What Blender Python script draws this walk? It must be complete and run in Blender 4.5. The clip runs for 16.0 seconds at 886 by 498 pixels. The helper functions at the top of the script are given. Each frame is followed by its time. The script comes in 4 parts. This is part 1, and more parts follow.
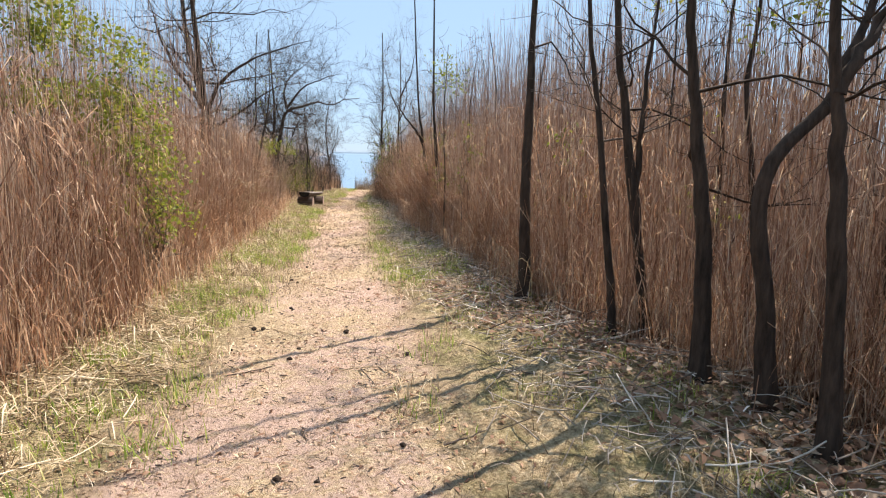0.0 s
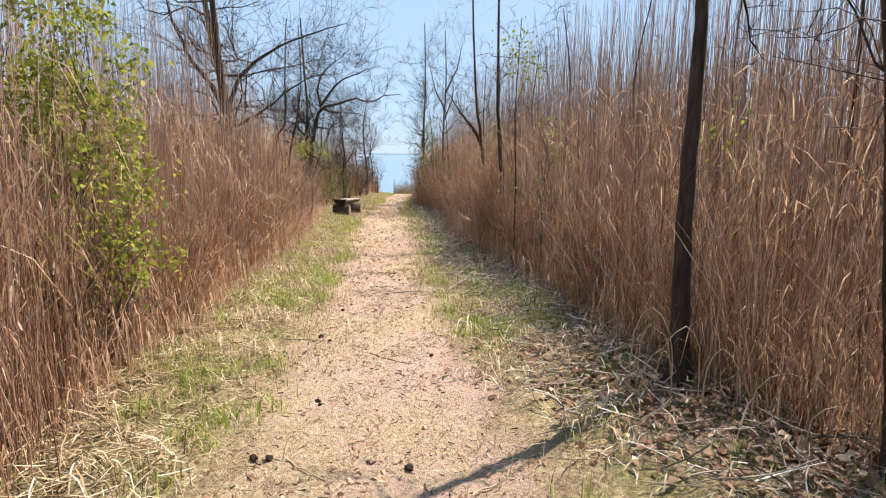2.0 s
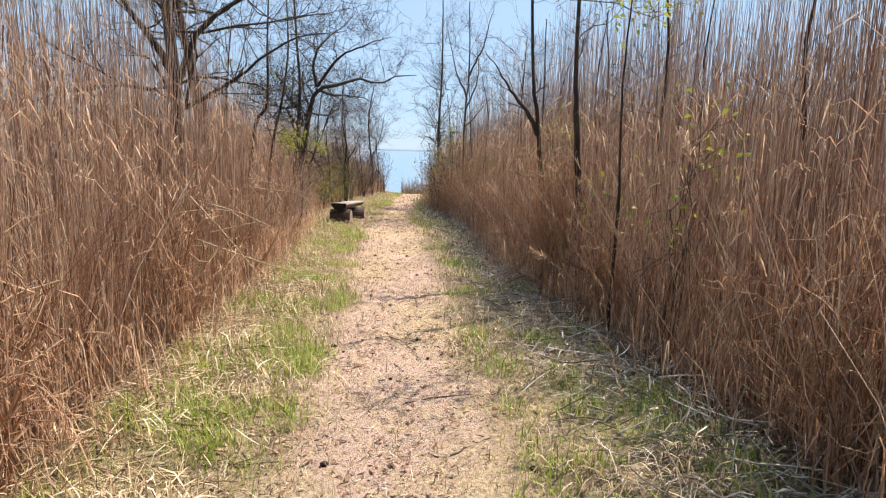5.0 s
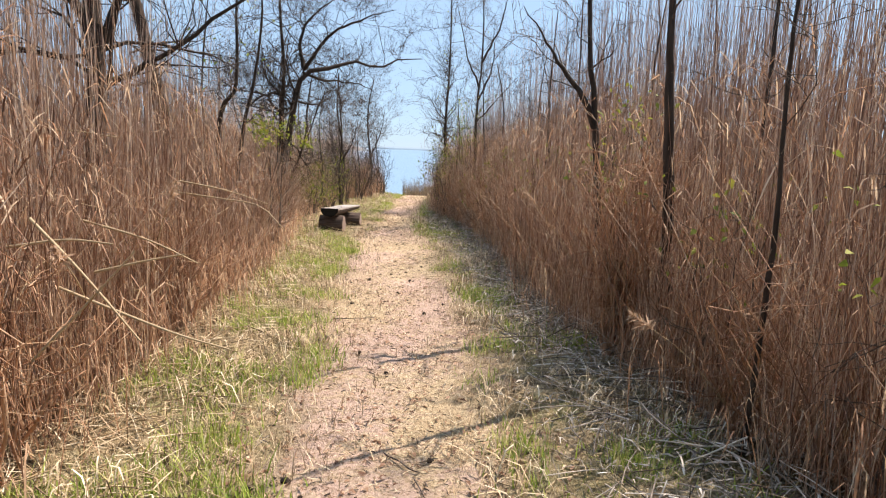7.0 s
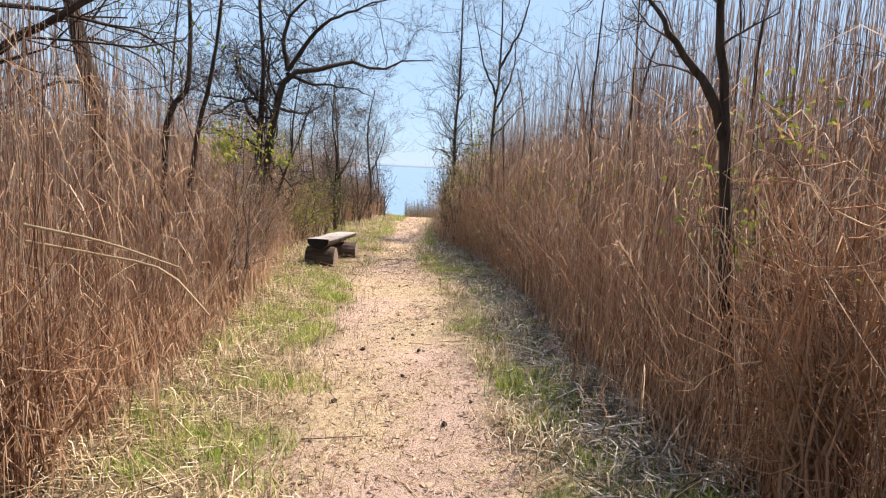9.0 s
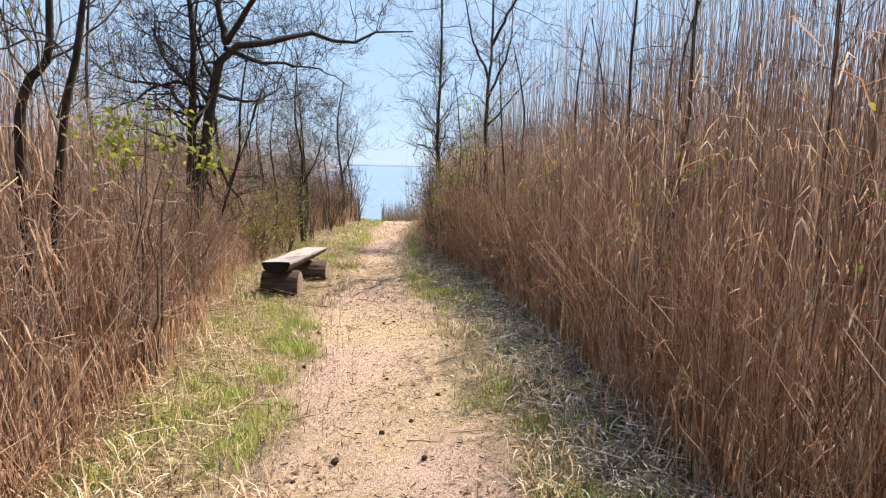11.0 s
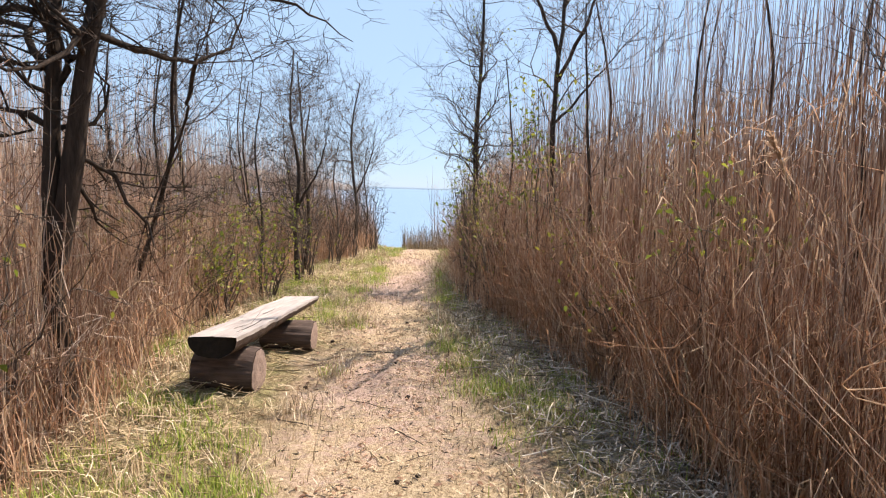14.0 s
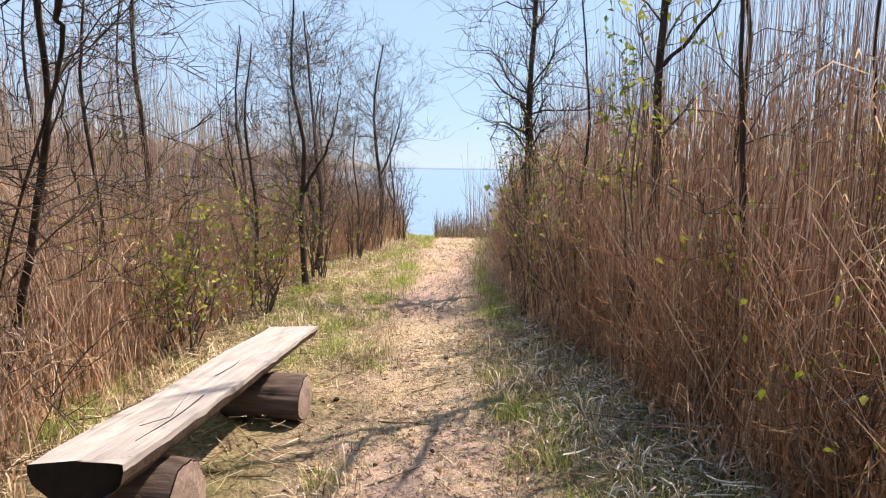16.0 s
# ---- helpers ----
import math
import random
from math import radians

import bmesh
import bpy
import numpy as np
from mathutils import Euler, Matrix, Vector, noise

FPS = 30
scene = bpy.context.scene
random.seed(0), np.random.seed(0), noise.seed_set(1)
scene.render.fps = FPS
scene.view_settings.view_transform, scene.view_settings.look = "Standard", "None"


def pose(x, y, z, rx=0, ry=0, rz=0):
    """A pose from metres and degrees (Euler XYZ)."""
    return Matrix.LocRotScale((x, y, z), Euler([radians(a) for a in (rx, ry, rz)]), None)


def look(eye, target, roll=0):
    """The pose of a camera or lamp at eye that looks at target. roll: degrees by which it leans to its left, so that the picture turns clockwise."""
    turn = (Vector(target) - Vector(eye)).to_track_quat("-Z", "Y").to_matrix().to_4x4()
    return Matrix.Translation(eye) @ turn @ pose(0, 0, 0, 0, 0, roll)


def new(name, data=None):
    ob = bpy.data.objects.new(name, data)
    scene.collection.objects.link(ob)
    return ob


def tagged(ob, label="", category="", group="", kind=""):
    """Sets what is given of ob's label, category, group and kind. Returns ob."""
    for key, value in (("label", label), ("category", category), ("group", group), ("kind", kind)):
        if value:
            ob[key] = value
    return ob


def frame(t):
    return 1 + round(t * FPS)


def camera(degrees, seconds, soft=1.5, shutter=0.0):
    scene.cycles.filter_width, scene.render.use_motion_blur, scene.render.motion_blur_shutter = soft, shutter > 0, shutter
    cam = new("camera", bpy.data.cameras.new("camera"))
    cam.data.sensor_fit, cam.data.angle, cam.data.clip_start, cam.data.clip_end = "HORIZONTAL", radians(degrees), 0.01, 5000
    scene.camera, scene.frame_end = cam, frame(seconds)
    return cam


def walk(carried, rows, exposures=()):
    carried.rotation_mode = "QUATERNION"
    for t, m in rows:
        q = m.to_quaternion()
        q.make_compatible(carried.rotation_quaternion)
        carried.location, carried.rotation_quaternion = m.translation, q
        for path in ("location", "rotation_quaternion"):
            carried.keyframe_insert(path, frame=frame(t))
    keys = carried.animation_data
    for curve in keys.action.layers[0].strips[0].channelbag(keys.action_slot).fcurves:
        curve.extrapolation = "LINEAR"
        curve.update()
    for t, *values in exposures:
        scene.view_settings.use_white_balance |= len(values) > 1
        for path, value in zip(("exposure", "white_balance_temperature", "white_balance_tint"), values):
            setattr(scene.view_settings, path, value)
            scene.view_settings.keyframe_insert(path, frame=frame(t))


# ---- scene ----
cam = camera(73.3, 16.0, 1.2)
METRES, EYE, TILT, LEAN, TURN = 17.9, 1.5, -0.95, 0.0, -1.2
ROWS = [
    (0.0, 0.0, 0.0, 0.0, 0.16, -8.04, -1.16),
    (0.5, -0.0079, 0.0319, -0.0003, 0.72, -8.41, -1.22),
    (1.0, -0.0161, 0.0648, 0.0015, 1.49, -8.44, -1.13),
    (1.5, -0.0231, 0.0962, 0.003, 2.47, -8.26, -1.08),
    (2.0, -0.0288, 0.1268, 0.0035, 3.48, -8.02, -0.73),
    (2.5, -0.0337, 0.1589, 0.0033, 4.19, -7.87, -0.66),
    (3.0, -0.0422, 0.1889, 0.0022, 4.82, -7.75, -0.64),
    (3.5, -0.05, 0.2187, 0.0031, 4.9, -7.73, -0.61),
    (6.0, -0.0764, 0.373, 0.0047, 3.39, -8.65, -2.39),
    (6.5, -0.0819, 0.4023, 0.0036, 3.72, -8.57, -2.52),
    (7.0, -0.0838, 0.4325, 0.004, 4.02, -8.41, -2.4),
    (7.5, -0.0863, 0.4635, 0.0047, 4.67, -8.02, -2.41),
    (8.0, -0.0897, 0.4943, 0.0061, 4.83, -7.51, -2.55),
    (8.5, -0.0963, 0.5229, 0.0066, 4.67, -6.99, -2.89),
    (9.0, -0.1043, 0.5526, 0.0073, 4.08, -6.76, -2.88),
    (11.5, -0.1287, 0.7001, 0.0094, 1.39, -6.9, -0.94),
    (12.0, -0.1331, 0.7311, 0.0091, 2.63, -6.23, -0.83),
    (12.5, -0.1376, 0.7621, 0.0078, 3.39, -5.58, -0.9),
    (13.0, -0.1385, 0.793, 0.0069, 3.45, -5.0, -1.18),
    (13.5, -0.1414, 0.8239, 0.0056, 3.47, -4.7, -1.52),
    (14.0, -0.1473, 0.8577, 0.0053, 3.69, -4.74, -1.76),
    (14.5, -0.1537, 0.888, 0.0058, 4.66, -4.94, -1.75),
    (15.0, -0.1593, 0.9193, 0.0061, 5.39, -5.33, -1.58),
    (15.5, -0.1624, 0.9516, 0.0065, 6.01, -5.97, -1.23),
    (16.0, -0.167, 0.9839, 0.0065, 6.53, -6.7, -0.98),
]
walk(cam, [(t, pose(0, 0, EYE, TILT, LEAN, TURN) @ pose(METRES * x, METRES * y, METRES * z, 90 + pitch, roll, yaw)) for t, x, y, z, yaw, pitch, roll in ROWS], [(0.0, 1.07, 6650, 13), (9.0, 1.08, 6650, 14), (16.0, 1.13, 6750, 16)])

# ---- light ----
SUN_EL, SUN_AZ = 54.0, math.atan2(0.76, 0.65)      # azimuth from +y towards +x
to_sun = Vector((math.sin(SUN_AZ) * math.cos(radians(SUN_EL)), math.cos(SUN_AZ) * math.cos(radians(SUN_EL)), math.sin(radians(SUN_EL))))
world = bpy.data.worlds.new("sky")
scene.world = world
world.use_nodes = True
wn = world.node_tree.nodes
sky = wn.new("ShaderNodeTexSky")
sky.sky_type, sky.sun_disc = "NISHITA", False
sky.sun_elevation, sky.sun_rotation = radians(SUN_EL), SUN_AZ
sky.air_density, sky.dust_density, sky.ozone_density = 0.95, 0.05, 2.4
wn["Background"].inputs["Strength"].default_value = 0.066
haze = wn.new("ShaderNodeMix")                       # thin high haze evens the sky out
haze.data_type = "RGBA"
haze.inputs[0].default_value = 0.76
haze.inputs[7].default_value = (4.0, 5.9, 8.1, 1)
world.node_tree.links.new(sky.outputs[0], haze.inputs[6])
world.node_tree.links.new(haze.outputs[2], wn["Background"].inputs["Color"])
sun = new("sun", bpy.data.lights.new("sun", "SUN"))
sun.data.energy, sun.data.angle, sun.data.color = 5.0, radians(0.6), (1.0, 0.89, 0.76)
sun.matrix_world = look((0, 0, 30), Vector((0, 0, 30)) - to_sun)

# ---- materials ----
class Mat:
    """A node material with a few short hands."""
    def __init__(self, name, rough=0.8, spec=0.3):
        self.m = bpy.data.materials.new(name)
        self.m.use_nodes = True
        self.t = self.m.node_tree
        self.b = self.t.nodes["Principled BSDF"]
        self.b.inputs["Roughness"].default_value = rough
        self.b.inputs["Specular IOR Level"].default_value = spec

    def node(self, kind, **settings):
        n = self.t.nodes.new(kind)
        for key, value in settings.items():
            n.inputs[key.replace("_", " ")].default_value = value
        return n

    def link(self, a, b):
        self.t.links.new(a, b)

    def coords(self, scale=(1, 1, 1)):
        tc, mp = self.node("ShaderNodeTexCoord"), self.node("ShaderNodeMapping")
        mp.inputs["Scale"].default_value = scale
        self.link(tc.outputs["Object"], mp.inputs["Vector"])
        return mp.outputs[0]

    def noise(self, scale, detail=4.0, stretch=(1, 1, 1), rough=0.55):
        n = self.node("ShaderNodeTexNoise", Scale=scale, Detail=detail, Roughness=rough)
        self.link(self.coords(stretch), n.inputs["Vector"])
        return n.outputs["Fac"]

    def ramp(self, fac, stops):
        r = self.node("ShaderNodeValToRGB")
        e = r.color_ramp.elements
        while len(e) < len(stops):
            e.new(0.5)
        for k, (p, c) in zip(e, stops):
            k.position, k.color = p, (*c, 1)
        self.link(fac, r.inputs[0])
        return r.outputs[0]

    def mix(self, fac, a, b, mode="MIX"):
        m = self.node("ShaderNodeMix")
        m.data_type, m.blend_type = "RGBA", mode
        for sock, v in ((m.inputs[0], fac), (m.inputs[6], a), (m.inputs[7], b)):
            if isinstance(v, (int, float)):
                sock.default_value = v
            elif isinstance(v, tuple):
                sock.default_value = (*v, 1)
            else:
                self.link(v, sock)
        return m.outputs[2]

    def island(self):
        return self.node("ShaderNodeNewGeometry").outputs["Random Per Island"]

    def rand(self):
        return self.node("ShaderNodeObjectInfo").outputs["Random"]

    def attr(self, name):
        a = self.node("ShaderNodeAttribute")
        a.attribute_name = name
        return a.outputs["Fac"]

    def color(self, c):
        self.link(c, self.b.inputs["Base Color"])
        return self

    def bump(self, h, strength=0.4, dist=0.01):
        b = self.node("ShaderNodeBump", Strength=strength, Distance=dist)
        self.link(h, b.inputs["Height"])
        self.link(b.outputs[0], self.b.inputs["Normal"])
        return self

    def translucent(self, c, fac):
        tr, mx = self.node("ShaderNodeBsdfTranslucent"), self.node("ShaderNodeMixShader")
        mx.inputs[0].default_value = fac
        self.link(c, tr.inputs["Color"])
        self.link(self.b.outputs[0], mx.inputs[1])
        self.link(tr.outputs[0], mx.inputs[2])
        self.link(mx.outputs[0], self.t.nodes["Material Output"].inputs[0])
        return self


def reed_material(name, stops, through_light=0.25):
    k = Mat(name, 0.65, 0.3)
    c = k.ramp(k.island(), stops)
    c = k.mix(0.4, c, k.ramp(k.noise(9, 3, (1, 1, 0.25)), [(0.3, (0.7, 0.65, 0.62)), (0.7, (1.0, 1.0, 1.0))]), "MULTIPLY")
    return k.color(c).translucent(c, through_light).m


M_REED = reed_material("dry_reed", [(0.0, (0.17, 0.085, 0.055)), (0.25, (0.40, 0.235, 0.155)), (0.55, (0.62, 0.44, 0.32)), (0.86, (0.74, 0.58, 0.45)), (1.0, (0.88, 0.77, 0.64))], 0.4)
M_REED_BACK = reed_material("old_reed", [(0.0, (0.18, 0.10, 0.07)), (0.5, (0.44, 0.29, 0.21)), (1.0, (0.70, 0.54, 0.43))], 0.42)
M_REED_GREY = reed_material("grey_reed", [(0.0, (0.20, 0.125, 0.095)), (0.35, (0.42, 0.30, 0.235)), (0.7, (0.62, 0.50, 0.42)), (1.0, (0.86, 0.77, 0.68))], 0.5)
M_REED_PALE = reed_material("bleached_reed", [(0.0, (0.36, 0.255, 0.195)), (0.4, (0.68, 0.53, 0.42)), (1.0, (0.94, 0.83, 0.72))], 0.55)
M_HUSK = reed_material("brown_reed_husk", [(0.0, (0.13, 0.065, 0.04)), (0.45, (0.29, 0.165, 0.105)), (0.82, (0.47, 0.31, 0.205)), (1.0, (0.80, 0.64, 0.46))], 0.35)
M_BLADE = reed_material("dry_reed_blade", [(0.0, (0.32, 0.17, 0.10)), (0.5, (0.52, 0.32, 0.20)), (1.0, (0.74, 0.57, 0.40))], 0.5)
M_STRAW = reed_material("straw", [(0.0, (0.10, 0.065, 0.035)), (0.35, (0.36, 0.265, 0.155)), (0.75, (0.60, 0.48, 0.31)), (1.0, (0.86, 0.76, 0.58))], 0.15)
M_STRAW_GREY = reed_material("weathered_straw", [(0.0, (0.09, 0.07, 0.055)), (0.5, (0.34, 0.285, 0.235)), (0.85, (0.58, 0.52, 0.45)), (1.0, (0.84, 0.78, 0.70))], 0.1)
M_GRASS = reed_material("green_grass", [(0.0, (0.13, 0.21, 0.03)), (0.4, (0.29, 0.40, 0.065)), (0.75, (0.48, 0.53, 0.14)), (1.0, (0.70, 0.63, 0.32))], 0.45)
M_LEAF = reed_material("spring_leaf", [(0.0, (0.14, 0.19, 0.03)), (0.6, (0.28, 0.32, 0.05)), (1.0, (0.42, 0.40, 0.07))], 0.45)
M_PLUME = reed_material("reed_plume", [(0.0, (0.44, 0.30, 0.20)), (1.0, (0.66, 0.50, 0.37))], 0.4)


def bark_material(name, dark, light):
    k = Mat(name, 0.9, 0.2)
    n = k.noise(30, 6, (1, 1, 0.18), 0.65)
    c = k.mix(k.noise(2.2, 3), k.ramp(n, [(0.3, dark), (0.7, light)]), k.ramp(n, [(0.3, tuple(0.8 * v for v in dark)), (0.75, tuple(1.5 * v for v in light))]))
    return k.color(c).bump(n, 0.8, 0.012).m


M_BARK = bark_material("dark_bark", (0.018, 0.013, 0.010), (0.062, 0.044, 0.033))
M_TWIG = bark_material("twig_bark", (0.05, 0.04, 0.034), (0.14, 0.11, 0.09))


def ground_material():
    k = Mat("sandy_ground", 0.95, 0.15)
    big, fine = k.noise(1.7, 5), k.noise(38, 6, rough=0.7)
    soil = k.mix(big, (0.42, 0.30, 0.245), (0.57, 0.425, 0.35))
    soil = k.mix(k.ramp(k.noise(48, 4), [(0.36, (1, 1, 1)), (0.46, (0, 0, 0))]), soil, (0.22, 0.145, 0.10))
    straw = k.ramp(fine, [(0.32, (0.10, 0.07, 0.035)), (0.46, (0.38, 0.29, 0.17)), (0.66, (0.66, 0.545, 0.365))])
    patch = k.mix(0.45, k.noise(0.8, 4, (1, 0.6, 1)), k.noise(8, 6, (1, 1.6, 1), 0.75))
    soil = k.mix(k.ramp(patch, [(0.45, (0, 0, 0)), (0.55, (0.85, 0.85, 0.85))]), soil, straw)
    soil = k.mix(k.ramp(k.noise(3.3, 6, (1, 1.5, 1), 0.75), [(0.58, (0, 0, 0)), (0.68, (0.5, 0.5, 0.5))]), soil, (0.26, 0.17, 0.115))
    duff = k.ramp(fine, [(0.3, (0.035, 0.025, 0.018)), (0.52, (0.13, 0.09, 0.055)), (0.75, (0.36, 0.27, 0.17))])
    straw = k.mix(k.ramp(k.noise(4.5, 5, rough=0.7), [(0.45, (0, 0, 0)), (0.6, (0.8, 0.8, 0.8))]), straw, duff)
    edge = k.mix(k.ramp(k.noise(2.3, 6, rough=0.7), [(0.42, (0, 0, 0)), (0.6, (0.7, 0.7, 0.7))]), straw, k.ramp(fine, [(0.3, (0.07, 0.075, 0.03)), (0.65, (0.30, 0.29, 0.12))]))
    c = k.mix(k.attr("verge"), k.mix(k.attr("soil"), duff, soil), edge)
    return k.color(c).bump(k.noise(55, 6, rough=0.75), 1.0, 0.03).m


def wood_material(name, a, b, scale=(1, 1, 1), crack=True):
    k = Mat(name, 0.8, 0.25)
    n = k.noise(26, 6, scale, 0.65)
    c = k.ramp(n, [(0.3, a), (0.65, b)])
    c = k.mix(k.ramp(k.noise(3, 5), [(0.4, (0, 0, 0)), (0.7, (0.5, 0.5, 0.5))]), c, tuple(0.75 * v for v in b))
    return k.color(c).bump(n, 0.8 if crack else 0.3, 0.012).m


M_GROUND = ground_material()
M_PLANK = wood_material("weathered_plank", (0.235, 0.208, 0.195), (0.43, 0.39, 0.365), (1, 0.05, 1))
# near black: paints the shade on the seat's ends; also colours the cracks
M_PLANK_END = wood_material("shaded_end_and_crack", (0.006, 0.005, 0.004), (0.02, 0.015, 0.012))
M_LOG = wood_material("log_bark", (0.018, 0.013, 0.011), (0.14, 0.098, 0.08), (0.12, 1, 1))
M_LOG_END = wood_material("sawn_log_end", (0.17, 0.12, 0.10), (0.36, 0.27, 0.225))
M_CONE = Mat("dark_cone", 0.9).m
M_CONE.node_tree.nodes["Principled BSDF"].inputs["Base Color"].default_value = (0.03, 0.02, 0.014, 1)


def water_material():
    k = Mat("lake_water", 0.3, 0.4)
    k.b.inputs["Base Color"].default_value = (0.16, 0.25, 0.35, 1)
    return k.bump(k.noise(1.6, 5, (0.5, 1.6, 1)), 0.7, 0.12).m


M_WATER = water_material()


# Backdrop colours with the air's haze mixed in, paler and bluer with distance.
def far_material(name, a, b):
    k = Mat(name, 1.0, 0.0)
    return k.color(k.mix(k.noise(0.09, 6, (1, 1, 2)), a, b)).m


M_HEADLAND = far_material("haze_tinted_wood", (0.15, 0.155, 0.16), (0.21, 0.20, 0.195))
M_FAR = far_material("haze_tinted_shore", (0.16, 0.22, 0.28), (0.20, 0.26, 0.32))

# ---- mesh helpers ----
rng = np.random.default_rng(7)
SLOPE = 0.01658


def mesh_object(name, verts, faces, material, smooth=False):
    """An object from arrays; faces is an (n, 3) or (n, 4) array or a list of tuples."""
    me = bpy.data.meshes.new(name)
    if isinstance(faces, np.ndarray):
        n, k = faces.shape
        me.vertices.add(len(verts))
        me.vertices.foreach_set("co", np.asarray(verts, np.float32).ravel())
        me.loops.add(n * k)
        me.loops.foreach_set("vertex_index", faces.astype(np.int32).ravel())
        me.polygons.add(n)
        me.polygons.foreach_set("loop_start", np.arange(0, n * k, k, dtype=np.int32))
        me.update(calc_edges=True)
    else:
        me.from_pydata([tuple(v) for v in verts], [], faces)
    if smooth:
        me.polygons.foreach_set("use_smooth", np.ones(len(me.polygons), bool))
    me.materials.append(material)
    return new(name, me)


def under(ob, parent, label=""):
    ob.parent = parent
    return tagged(ob, label) if label else ob


def base_of(name, x, y, z, label, category, group=""):
    e = new(name)
    e.location = (x, y, z)
    return tagged(e, label, category, group)


def tubes(paths, radii, sides=3):
    """Tapered tubes along paths (n, r, 3) with radii (n, r): verts and quads."""
    n, r, _ = paths.shape
    d = np.gradient(paths, axis=1)
    d /= np.linalg.norm(d, axis=2, keepdims=True) + 1e-9
    ref = np.where(np.abs(d[:, 0, 2:3]) > 0.9, np.array([1.0, 0, 0]), np.array([0, 0, 1.0]))
    u = np.empty_like(d)
    last = np.cross(d[:, 0], ref)
    for k in range(r):
        last = last - d[:, k] * np.sum(last * d[:, k], axis=1, keepdims=True)
        last = last / (np.linalg.norm(last, axis=1, keepdims=True) + 1e-9)
        u[:, k] = last
    w = np.cross(d, u)
    a = np.arange(sides) * 2 * np.pi / sides
    ring = u[:, :, None, :] * np.cos(a)[:, None] + w[:, :, None, :] * np.sin(a)[:, None]
    v = paths[:, :, None, :] + ring * radii[:, :, None, None]
    i, j, s = np.meshgrid(np.arange(n), np.arange(r - 1), np.arange(sides), indexing="ij")
    k = (i * r + j) * sides
    f = np.stack([k + s, k + (s + 1) % sides, k + sides + (s + 1) % sides, k + sides + s], -1)
    return v.reshape(-1, 3), f.reshape(-1, 4)


def ribbons(paths, widths, side):
    """Flat blades along paths (n, r, 3), widths (n, r), side (n, 3) across."""
    n, r, _ = paths.shape
    v = np.stack([paths - side[:, None] * widths[..., None] / 2, paths + side[:, None] * widths[..., None] / 2], 2)
    i, j = np.meshgrid(np.arange(n), np.arange(r - 1), indexing="ij")
    k = (i * r + j) * 2
    f = np.stack([k, k + 1, k + 3, k + 2], -1)
    return v.reshape(-1, 3), f.reshape(-1, 4)


class Pile:
    """Gathers arrays of quads for one mesh."""
    def __init__(self):
        self.v, self.f, self.n = [], [], 0

    def add(self, vf):
        v, f = vf
        self.v.append(v)
        self.f.append(f + self.n)
        self.n += len(v)

    def make(self, name, material, smooth=False):
        return mesh_object(name, np.concatenate(self.v), np.concatenate(self.f), material, smooth)


# ---- plan ----
REED_L = ([-6, 0, 4.8, 6.9, 10.9, 14.5, 17.5, 19.5, 21, 27.7, 30, 36], [-2.6, -2.6, -2.75, -3.0, -3.55, -4.0, -4.5, -4.95, -5.4, -6.0, -5.4, -5.4])
REED_R = ([-6, 0, 3, 4.2, 5.2, 6.2, 8.3, 11.5, 14, 18, 20, 22, 24, 26, 30, 36], [3.0, 2.9, 2.5, 2.15, 1.75, 1.2, 0.85, 0.2, -0.45, -0.8, -1.0, -1.5, -2.05, -2.4, -2.5, -2.4])
SOIL_L = ([-6, 0, 3.7, 7.3, 12.7, 18.5, 20, 23, 29, 32.6, 40], [-1.4, -1.4, -1.66, -2.0, -2.7, -3.6, -3.65, -3.85, -4.35, -4.5, -4.6])
SOIL_R = ([-6, 0, 4.4, 7.5, 12.9, 14.3, 19.3, 21.7, 29, 33, 40], [0.8, 0.6, 0.1, -0.45, -1.25, -1.3, -1.95, -2.55, -2.85, -2.95, -2.9])


def line(table, y):
    return np.interp(y, *table)


def swell(x, y):
    """A smooth field of about -1 to 1."""
    return (np.sin(1.9 * x + 0.7 * y + 1.3) + np.sin(-0.8 * x + 2.3 * y) + np.sin(3.7 * x - 1.1 * y + 2) + np.sin(0.37 * x + 0.53 * y)) / 4


def ground_z(x, y):
    x, y = np.asarray(x, float), np.asarray(y, float)
    z = -SLOPE * np.clip(y, -60, 34.5)
    z = z - 0.35 * np.clip(y - 34.5, 0, 4) - 0.05 * np.clip(y - 38.5, 0, 60)
    mid = (line(SOIL_L, y) + line(SOIL_R, y)) / 2
    half = (line(SOIL_R, y) - line(SOIL_L, y)) / 2
    off = np.clip((np.abs(x - mid) - half) / 0.8, 0, 1)
    near = np.clip((45 - y) / 8, 0, 1)
    return z + near * (0.05 * off + 0.012 * swell(3 * x, 3 * y) + 0.02 * off * swell(5 * x + 2, 4 * y))


def spaced(lo, hi, step, far):
    out, s, edge = [], step, hi
    while edge < far:
        s *= 1.35
        edge += s
        out.append(edge)
    low, s, edge = [], step, lo
    while edge > -far:
        s *= 1.35
        edge -= s
        low.append(edge)
    return np.array(low[::-1] + list(np.arange(lo, hi + step / 2, step)) + out)


